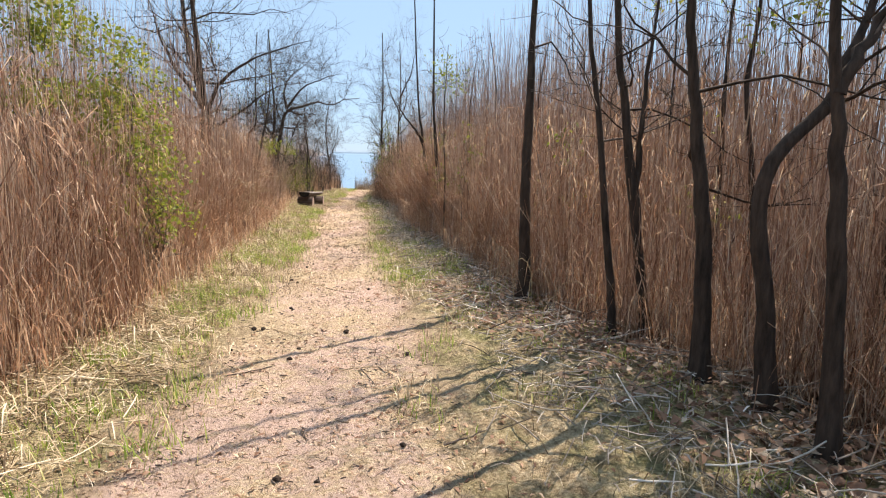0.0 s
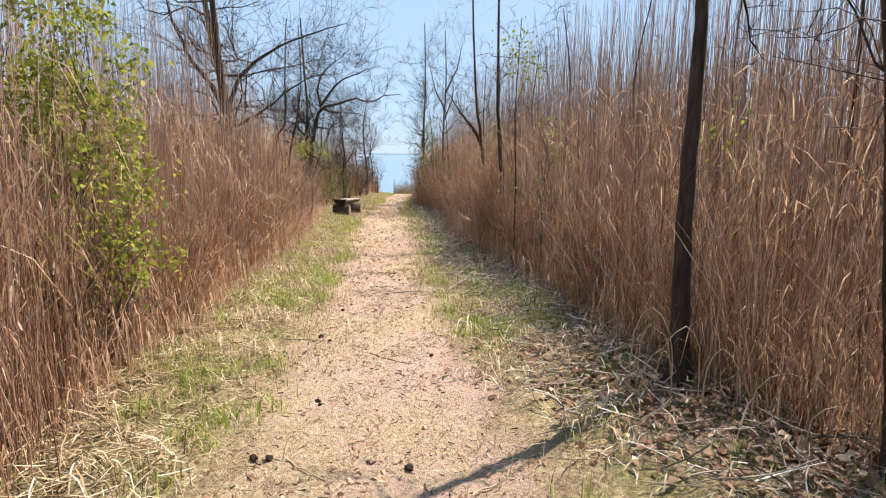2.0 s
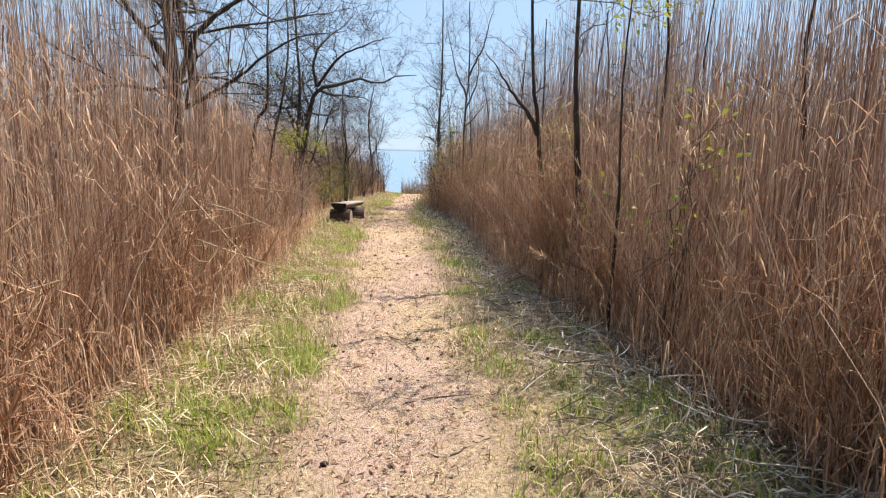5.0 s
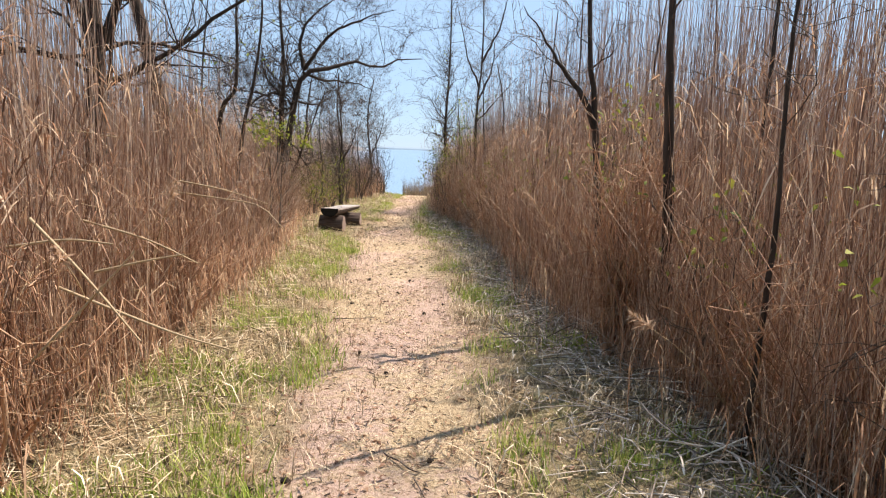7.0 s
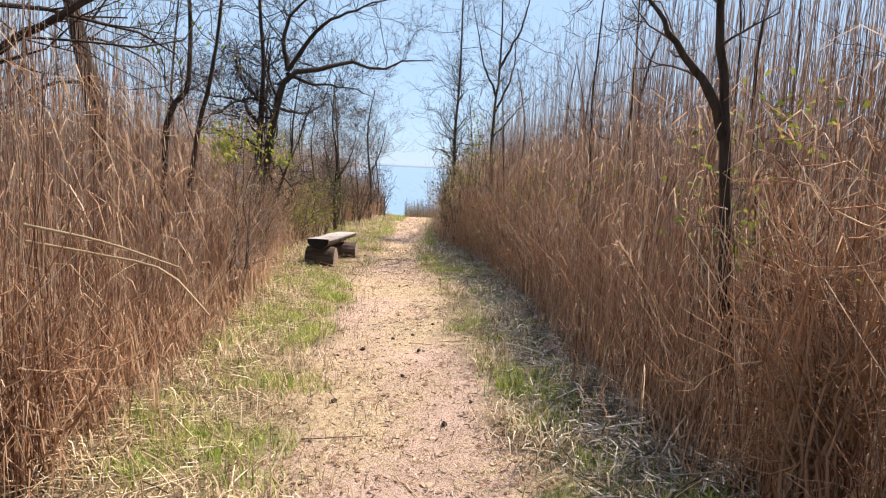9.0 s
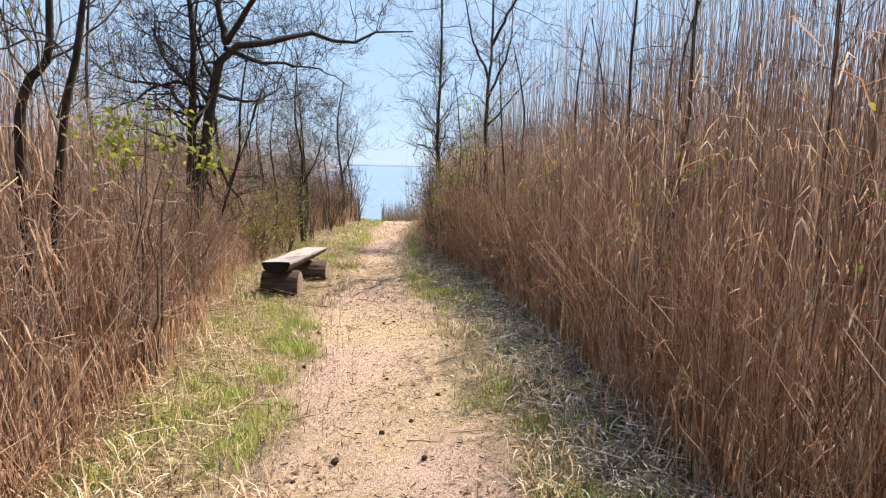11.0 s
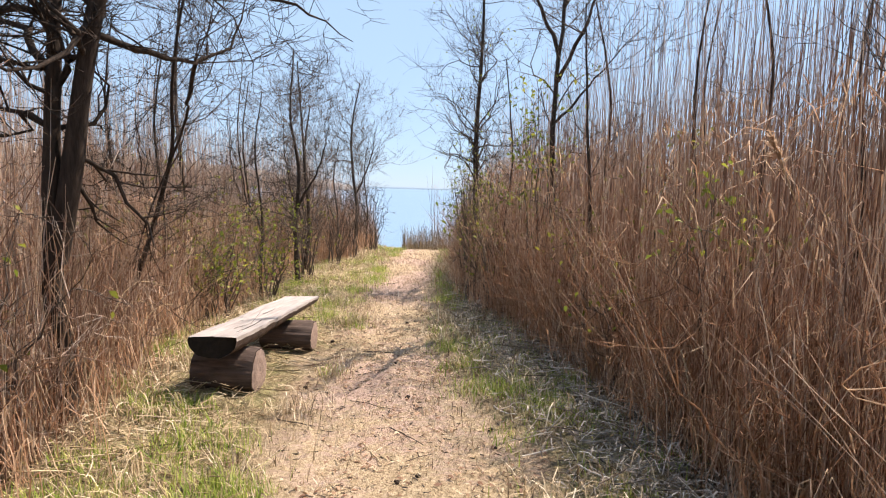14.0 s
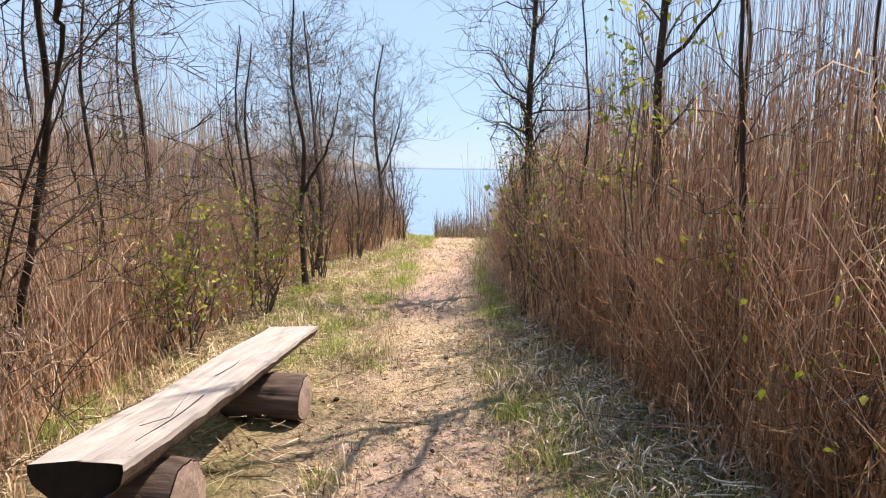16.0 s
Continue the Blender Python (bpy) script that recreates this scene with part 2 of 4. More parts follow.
def build_ground():
    xs, ys = spaced(-8, 5, 0.07, 3500), spaced(-2, 37, 0.09, 3500)
    X, Y = np.meshgrid(xs, ys)
    Z = ground_z(X, Y)
    jit = 0.010 * rng.standard_normal(X.shape) * ((X > -8) & (X < 5) & (Y > -2) & (Y < 37))
    v = np.stack([X, Y, Z + jit], -1).reshape(-1, 3)
    ny, nx = X.shape
    i, j = np.meshgrid(np.arange(ny - 1), np.arange(nx - 1), indexing="ij")
    k = i * nx + j
    ob = mesh_object("ground", v, np.stack([k, k + 1, k + nx + 1, k + nx], -1).reshape(-1, 4), M_GROUND, True)
    rag = 0.22 * swell(2.6 * X, 2.2 * Y) + 0.12 * swell(7 * X, 6 * Y + 3)
    d = np.minimum(X - line(SOIL_L, Y), line(SOIL_R, Y) - X) + rag
    soil = np.clip(d / 0.5 + 0.5, 0, 1)
    e = np.minimum(X - line(REED_L, Y), line(REED_R, Y) - X) + 0.6 * rag
    verge = np.clip(e / 0.6 + 0.2, 0, 1) * (1 - soil)
    for name, a in (("soil", soil), ("verge", verge)):
        ob.data.attributes.new(name, "FLOAT", "POINT").data.foreach_set("value", a.astype(np.float32).ravel())
    return tagged(ob, "sandy footpath with worn grass verges and dry litter", "ground", kind="structure")


build_ground()
WATER_Z = -1.05
tagged(mesh_object("water", [(-3500, 35, WATER_Z), (3500, 35, WATER_Z), (3500, 4500, WATER_Z), (-3500, 4500, WATER_Z)], [(0, 1, 2, 3)], M_WATER),
       "calm pale blue lake reaching to the horizon", "water", kind="structure")


def ridge(name, x0, x1, y, depth, height, material, label, n, seed, shape):
    """A wooded rise: a lumpy crest with a front and a back slope."""
    r = np.random.default_rng(seed)
    xs = np.linspace(x0, x1, n)
    s = np.linspace(0, 1, n)
    h = height * shape(s) * (1 + 0.08 * r.standard_normal(n)) + 0.02 * height
    rows = [np.stack([xs, np.full(n, y + depth * a), WATER_Z - 0.3 + h * b * (1 + 0.05 * r.standard_normal(n))], -1) for a, b in ((0, 0), (0.05, 0.55), (0.2, 0.85), (0.5, 1.0), (1, 0))]
    v = np.concatenate(rows)
    i, j = np.meshgrid(np.arange(4), np.arange(n - 1), indexing="ij")
    k = i * n + j
    ob = mesh_object(name, v, np.stack([k, k + 1, k + n + 1, k + n], -1).reshape(-1, 4), material)
    return tagged(ob, label, "far shore", kind="structure")


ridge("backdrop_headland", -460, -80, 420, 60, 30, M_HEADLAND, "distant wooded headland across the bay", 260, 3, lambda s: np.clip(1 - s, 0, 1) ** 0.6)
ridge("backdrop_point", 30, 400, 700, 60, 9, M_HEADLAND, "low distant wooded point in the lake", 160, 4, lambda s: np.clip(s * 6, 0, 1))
ridge("backdrop_shore", -2500, 2500, 2600, 200, 13, M_FAR, "far lake shore on the horizon, tinted with distance haze", 200, 5, lambda s: 0.8 + 0.2 * np.sin(9 * s))


# ---- reeds ----
def reed_stems(x, y, h, r0, lean, segs, r):
    n = len(x)
    t = np.linspace(0, 1, segs + 1)
    a = r.uniform(0, 2 * np.pi, n)
    l = np.minimum(np.abs(r.normal(0, lean, n)) * h, 0.75)
    bend = t[None, :] ** r.uniform(1.0, 2.2, (n, 1))
    z0 = ground_z(x, y) - 0.02
    p = np.stack([x[:, None] + (np.cos(a) * l)[:, None] * bend, y[:, None] + (np.sin(a) * l)[:, None] * bend, z0[:, None] + h[:, None] * t], -1)
    p[:, 1:-1, :2] += r.normal(0, 0.02, (n, segs - 1, 2))
    rad = r0[:, None] * (1 - 0.6 * t[None, :] ** 1.3)
    return p, rad


def reed_bed(side, label):
    """Standing dead reeds on one side of the path, dense at the edge and thinner behind."""
    r = np.random.default_rng(11 if side < 0 else 12)
    table = REED_L if side < 0 else REED_R
    front, back, blades, grey, pale, husks = Pile(), Pile(), Pile(), Pile(), Pile(), Pile()
    for pile, n, near, far, segs, wide in ((front, 16000 if side < 0 else 14500, 0.0, 1.4, 4, 0.0030), (back, 15000 if side < 0 else 17000, 1.2, 4.2, 3, 0.0042), (back, 8500 if side < 0 else 24000, 3.6, 12.0, 2, 0.0078)):
        y = r.uniform(-1.5, 35.8, n)
        dep = near + (far - near) * r.random(n) ** (1.9 if near == 0 else 1)
        x = line(table, y) + side * (dep + 0.16 * swell(0.3 * y, 1.7 * y) + 0.10 * swell(2 * y, 5 * y))
        stray = (r.random(n) < 0.05) & (near == 0)
        x = np.where(stray, x - side * r.random(n) ** 2 * 0.45, x)
        low = np.interp(y, [17, 22, 36], [1, 0.74, 0.72]) if side < 0 else np.interp(y, [-2, 7, 10, 16, 21, 24, 26, 36], [0.84, 0.9, 0.98, 1.0, 1.08, 0.95, 0.85, 0.8])
        tall = r.random(n) < (0.34 if near == 0 else 0.58)
        h = np.where(tall, r.uniform(2.2, 4.4, n) + (0.25 if near > 1 else 0.0), r.normal(1.65, 0.42, n).clip(0.4, 2.6)) * low
        if side < 0 and near == 0:
            h *= np.interp(y, [12.5, 14, 18, 19], [1, 0.68, 0.68, 1])
        h *= np.clip(0.33 + 0.65 * dep + 0.25 * r.random(n), 0.3, 1.0) * np.where(stray, 0.6, 1) * (1 + 0.16 * swell(2.1 * x + 4, 2.3 * y))
        keep = r.random(n) < np.clip(0.80 + 0.8 * swell(1.4 * x, 1.4 * y), 0.2, 1)
        if side > 0 and near > 0:
            keep &= r.random(n) < np.interp(y, [6.5, 9], [0.5, 1.0])      # open ground behind the trunks
        x, y, h = x[keep], y[keep], h[keep]
        p, rad = reed_stems(x, y, h, wide * r.uniform(0.6, 1.5, len(x)), 0.07, segs, r)
        old = r.random(len(x))
        faded = ((y + 1.5 * swell(x, y) > 14.5) & (old < 0.8) if side < 0 else old < 0.1) | ((h > 2.3) & (old < (0.75 if side < 0 else 0.55)))
        pile.add(tubes(p[~faded], rad[~faded]))
        bleached = faded & (side < 0) & ((y > 18.5) | (y < 13))
        for gathered, which in ((pale, bleached), (grey, faded & ~bleached)):
            if which.any():
                gathered.add(tubes(p[which], rad[which]))
    # torn sheaths and leaf rags that clothe the stems in uneven bunches
    n = 80000
    y = r.uniform(-1.0, 35.5, n)
    dep = 1.7 * r.random(n) ** 1.5
    x = line(table, y) + side * (dep + 0.16 * swell(0.3 * y, 1.7 * y) + 0.10 * swell(2 * y, 5 * y))
    low = np.interp(y, [18, 22, 36], [1, 0.6, 0.58]) if side < 0 else np.ones(n)
    z = (0.1 + 2.3 * r.random(n) ** 1.25) * low * np.clip(0.5 + 0.8 * dep, 0.4, 1)
    keep = r.random(n) < np.clip(0.45 + 1.2 * swell(2.7 * x + 1.3 * z, 2.6 * y + 3.1 * z), 0.04, 1) * (np.interp(y, [14, 19], [1, 0.4]) if side < 0 else 1)
    x, y, z = x[keep], y[keep], z[keep]
    n = len(x)
    a, le = r.uniform(0, 2 * np.pi, n), r.uniform(0.08, 0.34, n)
    out = r.uniform(0.05, 0.7, n) * le
    t = np.array([0, 0.5, 1.0])
    z0 = ground_z(x, y) + z
    p = np.stack([x[:, None] + (np.cos(a) * out)[:, None] * t, y[:, None] + (np.sin(a) * out)[:, None] * t, z0[:, None] + le[:, None] * (r.choice([-0.7, 0.9], n, p=[0.45, 0.55])[:, None] * t - 0.35 * t ** 2)], -1)
    p[..., 2] = np.maximum(p[..., 2], ground_z(p[..., 0], p[..., 1]) + 0.01)
    husks.add(ribbons(p, r.uniform(0.004, 0.013, n)[:, None] * np.array([0.7, 1.0, 0.15]), np.stack([-np.sin(a), np.cos(a), r.uniform(-0.5, 0.5, n)], -1)))
    # stems knocked aslant and curling dry grass at the edge
    n = 2600 if side < 0 else 4200
    y = r.uniform(0, 34, n)
    x = line(table, y) + side * r.uniform(-0.15, 0.6, n)
    p, rad = reed_stems(x, y, r.uniform(0.3, 1.5, n), r.uniform(0.0018, 0.0038, n), 0.55, 3, r)
    front.add(tubes(p, rad))
    n = 6000
    y = r.uniform(0, 34, n)
    x = line(table, y) + side * (r.normal(0.12, 0.22, n))
    a, h, l = r.uniform(0, 2 * np.pi, n), r.uniform(0.12, 0.6, n), r.uniform(0.05, 0.45, n)
    t = np.array([0, 0.4, 0.75, 1.0])
    z0 = ground_z(x, y)
    p = np.stack([x[:, None] + (np.cos(a) * l)[:, None] * t, y[:, None] + (np.sin(a) * l)[:, None] * t, z0[:, None] + h[:, None] * np.array([0, 0.85, 1.0, 0.6])], -1)
    blades.add(ribbons(p, r.uniform(0.003, 0.008, n)[:, None] * np.array([1, 0.9, 0.7, 0.15]), np.stack([-np.sin(a), np.cos(a), 0 * a], -1)))
    # fans of slanting stems from one root
    for _ in range(170 if side < 0 else 230):
        cy = r.uniform(1, 33)
        cx = float(line(table, cy)) + side * r.uniform(0.0, 0.5)
        n = int(r.integers(8, 20))
        h = r.uniform(0.7, 2.0, n)
        a = r.uniform(0, 2 * np.pi) + r.normal(0, 1.2, n)
        l = h * np.abs(r.normal(0.1, 0.22, n))
        t = np.array([0, 0.5, 1.0])
        x, y = cx + r.normal(0, 0.05, n), cy + r.normal(0, 0.05, n)
        p = np.stack([x[:, None] + (np.cos(a) * l)[:, None] * t ** 1.3, y[:, None] + (np.sin(a) * l)[:, None] * t ** 1.3, (ground_z(x, y) - 0.02)[:, None] + h[:, None] * t * (1 - 0.12 * t)], -1)
        front.add(tubes(p, r.uniform(0.0022, 0.0042, n)[:, None] * np.array([1, 0.85, 0.5])))
    # dry leaf blades along the stems
    n = 14000
    y = r.uniform(-1.5, 35.5, n)
    dep = 2.2 * r.random(n) ** 1.7
    x = line(table, y) + side * (dep + 0.16 * swell(0.3 * y, 1.7 * y) + 0.10 * swell(2 * y, 5 * y))
    low = np.interp(y, [18, 22, 36], [1, 0.6, 0.58]) if side < 0 else np.ones(n)
    z = ground_z(x, y) + (0.05 + 2.2 * r.random(n) ** 1.6) * low
    a, le = r.uniform(0, 2 * np.pi, n), r.uniform(0.15, 0.5, n)
    rise = r.uniform(-0.3, 1.2, n)
    t = np.array([0, 0.45, 1.0])
    p = np.stack([x[:, None] + (np.cos(a) * le)[:, None] * t * 0.75, y[:, None] + (np.sin(a) * le)[:, None] * t * 0.75,
                  z[:, None] + le[:, None] * (rise[:, None] * t - 0.9 * t ** 2)], -1)
    p[..., 2] = np.maximum(p[..., 2], ground_z(p[..., 0], p[..., 1]) + 0.01)
    w = r.uniform(0.003, 0.008, n)[:, None] * np.array([0.7, 1.0, 0.1])
    blades.add(ribbons(p, w, np.stack([-np.sin(a), np.cos(a), r.uniform(-0.6, 0.6, n)], -1)))
    top = front.make("reed_bed", M_REED)
    tagged(top, label, "reeds", "reed beds along the path", "stuff")
    under(tagged(grey.make("faded_stems", M_REED_GREY), "greyish faded reed stems", kind="stuff"), top)
    if pale.n:
        under(tagged(pale.make("bleached_stems", M_REED_PALE), "pale sun-bleached reed stems", kind="stuff"), top)
    under(tagged(back.make("rear_stems", M_REED_BACK), kind="stuff"), top)
    under(tagged(husks.make("leaf_rags", M_HUSK), "ragged brown leaf sheaths", kind="stuff"), top)
    under(tagged(blades.make("dry_blades", M_BLADE), kind="stuff"), top)


reed_bed(-1, "dense dry brown reeds standing along the sunlit verge")
reed_bed(1, "dense tall reddish-brown dead reeds casting shade on the path")


# ---- trees ----
def smooth_path(points, n):
    """A Catmull-Rom line through a few points, resampled to n."""
    p = np.array(points, float)
    p = np.vstack([2 * p[0] - p[1], p, 2 * p[-1] - p[-2]])
    u = np.linspace(0, len(p) - 3 - 1e-6, n)
    i = u.astype(int)
    t = (u - i)[:, None]
    a, b, c, d = p[i], p[i + 1], p[i + 2], p[i + 3]
    return 0.5 * (2 * b + (c - a) * t + (2 * a - 5 * b + 4 * c - d) * t ** 2 + (3 * b - a - 3 * c + d) * t ** 3)


def branch(pile, tips, start, way, length, rad, level, r, droop, kids):
    """A wandering twig with smaller ones along it."""
    n = 6 if level < 2 else 4
    way = way / np.linalg.norm(way)
    pts = [np.array(start, float)]
    for _ in range(n - 1):
        way = way + r.normal(0, 0.36, 3) + np.array([0, 0, 0.05 - droop])
        way = way / np.linalg.norm(way)
        pts.append(pts[-1] + way * length / (n - 1))
    pts = np.array(pts)
    rads = rad * np.linspace(1, 0.3, n)
    pile.add(tubes(pts[None], rads[None], 5 if rad > 0.02 else 3))
    tips.append(pts[-1])
    if level >= 3:
        return
    for _ in range(kids[level - 1]):
        u = r.uniform(0.2, 1.0) * (n - 1)
        i = min(int(u), n - 2)
        at = pts[i] + (pts[i + 1] - pts[i]) * (u - i)
        side = r.normal(0, 1, 3)
        side[2] = abs(side[2]) * 0.5
        out = (pts[i + 1] - pts[i]) / np.linalg.norm(pts[i + 1] - pts[i]) + 0.95 * side / np.linalg.norm(side)
        branch(pile, tips, at, out, length * r.uniform(0.4, 0.68), max(rads[i] * 0.55, 0.0030), level + 1, r, droop, kids)


def leaf_cloud(centres, n, spread, size, r):
    """Small folded leaves round the given points."""
    c = np.array(centres)[r.integers(0, len(centres), n)] + r.normal(0, spread, (n, 3))
    a = r.normal(0, 1, (n, 3))
    a /= np.linalg.norm(a, axis=1, keepdims=True)
    s = np.cross(a, r.normal(0, 1, (n, 3)))
    s /= np.linalg.norm(s, axis=1, keepdims=True)
    le = size * r.uniform(0.6, 1.4, n)
    t = np.array([0, 0.5, 1.0])
    p = c[:, None] + a[:, None] * (le[:, None] * t)[..., None]
    p[:, 1, 2] += 0.15 * le
    return ribbons(p, le[:, None] * np.array([0.15, 0.6, 0.08]), s)


def tree(x, y, trunk, rad, label, seed, limbs=(), boughs=8, reach=1.0, low=0.45, kids=(5, 4, 0), droop=0.0, leaves=0, leaf_at=None, name="tree", top=0.25, category="tree"):
    """trunk and limbs: points relative to the base; limbs: (points, radius). Boughs grow from the trunk's upper part and from the limbs."""
    r = np.random.default_rng(seed)
    z = float(ground_z(x, y)) - 0.05
    root = base_of(name, x, y, z, label, category, "trees beside the path" if category == "tree" else "bushes beside the path")
    wood, twigs, tips = Pile(), Pile(), []
    lines = [(smooth_path(trunk, 22), rad, top)] + [(smooth_path(p, 16), q, 0.10) for p, q in limbs]
    for k, (p, q, end) in enumerate(lines):
        p[1:] += r.normal(0, 0.003 + 0.018 * q, (len(p) - 1, 3)) * (1, 1, 0)
        rr = q * np.linspace(1, end, len(p)) * (1 + 0.035 * r.standard_normal(len(p)))
        if k:
            p[2:] += np.cumsum(r.normal(0, 0.016, (len(p) - 2, 3)), axis=0)
        if k == 0:
            rr[:3] *= (1.45, 1.18, 1.05)
        wood.add(tubes(p[None], rr[None], 10 if q > 0.04 else 6))
        tips.append(p[-1])
        count = boughs if k == 0 else max(4, int(boughs * 0.7))
        for _ in range(count):
            i = int(r.uniform(low if k == 0 else 0.25, 1.0) * (len(p) - 2))
            way = r.normal(0, 1, 3)
            way[2] = abs(way[2]) * 0.6 + 0.25
            branch(twigs, tips, p[i], way, reach * r.uniform(0.6, 1.3), min(rr[i] * 0.4, 0.022), 1, r, droop, kids)
    under(wood.make("trunk", M_BARK, True), root)
    if twigs.n:
        under(tagged(twigs.make("crown", M_TWIG if rad < 0.06 else M_BARK), kind="stuff"), root)
    if leaves:
        pile = Pile()
        pile.add(leaf_cloud(leaf_at if leaf_at else tips, leaves, 0.09 if not leaf_at else 0.16, 0.045, r))
        under(tagged(pile.make("foliage", M_LEAF), "small fresh yellow-green leaves", kind="stuff"), root)
    return root


BARE = "slender dark-barked bare tree rising from the reeds"
tree(1.03, 6.30, [(0, 0, 0), (-0.02, 0, 0.6), (-0.04, 0, 1.5), (-0.03, 0, 2.4), (-0.02, 0, 3.2), (0.1, 0.0, 6.5)], 0.074, BARE, 21, boughs=6, low=0.6, reach=1.3)
tree(1.62, 5.05, [(0, 0, 0), (-0.04, 0, 0.4), (-0.13, 0, 1.1), (-0.27, 0, 2.1), (-0.38, 0, 2.9), (-0.5, 0.1, 5.0)], 0.042, BARE, 22, boughs=5, low=0.55)
tree(1.88, 4.95, [(0, 0, 0), (-0.03, 0, 0.25), (-0.20, 0, 1.3), (-0.33, 0, 2.1), (-0.44, 0, 2.9), (-0.6, 0.1, 6.0)], 0.060, "dark tree trunk that forks low among dry reeds", 23,
     limbs=[([(-0.15, 0, 1.0), (-0.17, 0.02, 1.6), (-0.18, 0.04, 2.0), (-0.13, 0.05, 2.85), (0.0, 0.1, 4.6)], 0.034)], boughs=6, low=0.6)
tree(1.86, 3.87, [(0, 0, 0), (-0.05, 0, 0.95), (-0.17, 0, 1.8), (-0.27, 0, 2.6), (-0.4, 0, 5.5)], 0.064, "straight dark tree trunk on leaf-littered ground", 24, boughs=3, low=0.5, reach=1.2)
tree(2.07, 3.41, [(0, 0, 0), (-0.07, 0, 0.65), (-0.17, 0, 1.18), (-0.12, 0, 1.55), (0.15, 0, 1.85), (0.24, 0.02, 2.1), (0.40, 0.05, 2.5), (0.6, 0.1, 3.6)], 0.060, "crooked tree trunk bending out over dry litter", 25,
     boughs=5, low=0.6)
tree(2.05, 2.80, [(0, 0, 0), (-0.08, 0, 1.0), (-0.15, 0, 1.65), (-0.24, 0, 2.3), (-0.5, 0, 5.2)], 0.054, "straight dark trunk with a rising side limb", 26,
     limbs=[([(-0.18, 0, 1.86), (-0.13, 0, 2.02), (-0.06, 0.0, 2.2), (0.0, 0, 2.4), (0.2, 0, 3.4)], 0.036)], boughs=3, low=0.6)
tree(2.88, 5.2, [(0, 0, 0), (-0.05, 0, 1.27), (-0.2, 0, 2.2), (-0.15, 0, 2.95), (-0.1, 0, 5)], 0.033, BARE, 27, boughs=3, reach=0.9)
tree(2.83, 5.8, [(0, 0, 0), (-0.02, 0, 1.35), (-0.05, 0, 2.4), (-0.04, 0, 3.1), (0.0, 0, 5)], 0.030, BARE, 28, boughs=3, reach=0.9)
# Stands out of view; added only so its crown shadows the near right verge.
tree(3.9, 4.9, [(0, 0, 0), (-0.05, 0, 1.5), (-0.1, 0, 3.0), (-0.1, -0.1, 5.2)], 0.06, "unseen leafy tree added to shade the littered verge", 49, boughs=26, low=0.62, reach=1.0, kids=(5, 4, 0), leaves=11000)
tree(0.05, 13.55, [(0, 0, 0), (-0.03, 0, 0.3), (-0.16, 0, 1.1), (-0.26, 0, 2.05), (-0.38, 0, 2.95), (-0.5, 0, 5.2)], 0.052, "dark tree with a crooked limb over the reeds", 29,
     limbs=[([(-0.26, 0, 1.95), (-0.42, -0.1, 2.25), (-0.62, -0.15, 2.5), (-0.80, -0.15, 2.74), (-1.05, -0.2, 3.0)], 0.034)], boughs=3, low=0.7, reach=0.6, kids=(4, 3, 0))
tree(0.18, 12.25, [(0, 0, 0), (-0.05, 0, 1.2), (-0.12, 0, 2.0), (-0.17, 0, 2.8), (-0.2, 0, 5.4)], 0.052, BARE, 30, boughs=4, low=0.75, reach=0.8)
tree(0.22, 10.90, [(0, 0, 0), (0.02, 0, 1.2), (-0.02, 0, 2.3), (0.03, 0, 3.6)], 0.018, "thin bare tree with one leafy tuft near its top", 31, boughs=5, low=0.5, reach=0.6,
     leaves=260, leaf_at=[(0.05, 0, 3.05), (0.12, 0, 2.9), (0.0, 0, 3.25)])
tree(-1.27, 23.0, [(0, 0, 0), (0.0, 0, 1.5), (-0.03, 0, 2.8), (0.05, 0, 4.2), (0.0, 0, 6)], 0.05, BARE, 32, limbs=[([(0, 0, 2.6), (0.5, 0, 3.2), (1.1, 0.1, 3.9)], 0.022), ([(0, 0, 3.4), (-0.3, -0.2, 4.3), (-0.5, -0.6, 5.4)], 0.03), ([(0.04, 0, 4.0), (0.5, -0.4, 4.9), (0.7, -1.0, 5.6)], 0.03), ([(0, 0, 3.1), (0.3, -0.6, 3.9), (0.3, -1.4, 4.7)], 0.028)], boughs=9, low=0.35, reach=1.3, kids=(4, 4, 0))
SAPLING = "thin bare sapling standing in the reeds"
tree(0.0, 18.6, [(0, 0, 0), (0.03, 0, 1.4), (-0.05, 0, 2.6), (0.0, 0, 4.2)], 0.034, SAPLING, 45, boughs=9, low=0.5, reach=0.9)
tree(0.3, 17.9, [(0, 0, 0), (-0.03, 0, 1.4), (0.03, 0, 2.6), (0.0, 0, 4.4)], 0.038, SAPLING, 46, boughs=9, low=0.5, reach=0.9)
tree(-1.0, 21.7, [(0, 0, 0), (-0.04, 0, 1.4), (-0.12, 0, 2.4), (-0.2, 0, 3.6)], 0.028, SAPLING, 47, boughs=14, low=0.35, reach=0.9)
tree(-1.75, 24.0, [(0, 0, 0), (-0.04, 0, 1.2), (0.03, 0, 2.2), (-0.1, 0, 3.6)], 0.030, SAPLING, 48, boughs=16, low=0.3, reach=0.9)
tree(-2.20, 26.4, [(0, 0, 0), (0.0, 0, 1.5), (-0.02, 0, 3.0), (0.04, 0, 4.6), (0.0, 0, 7)], 0.065, "tall bare tree with drooping twigs at the lake end", 33, boughs=40, low=0.2, reach=1.2, kids=(6, 5, 0), leaves=200)
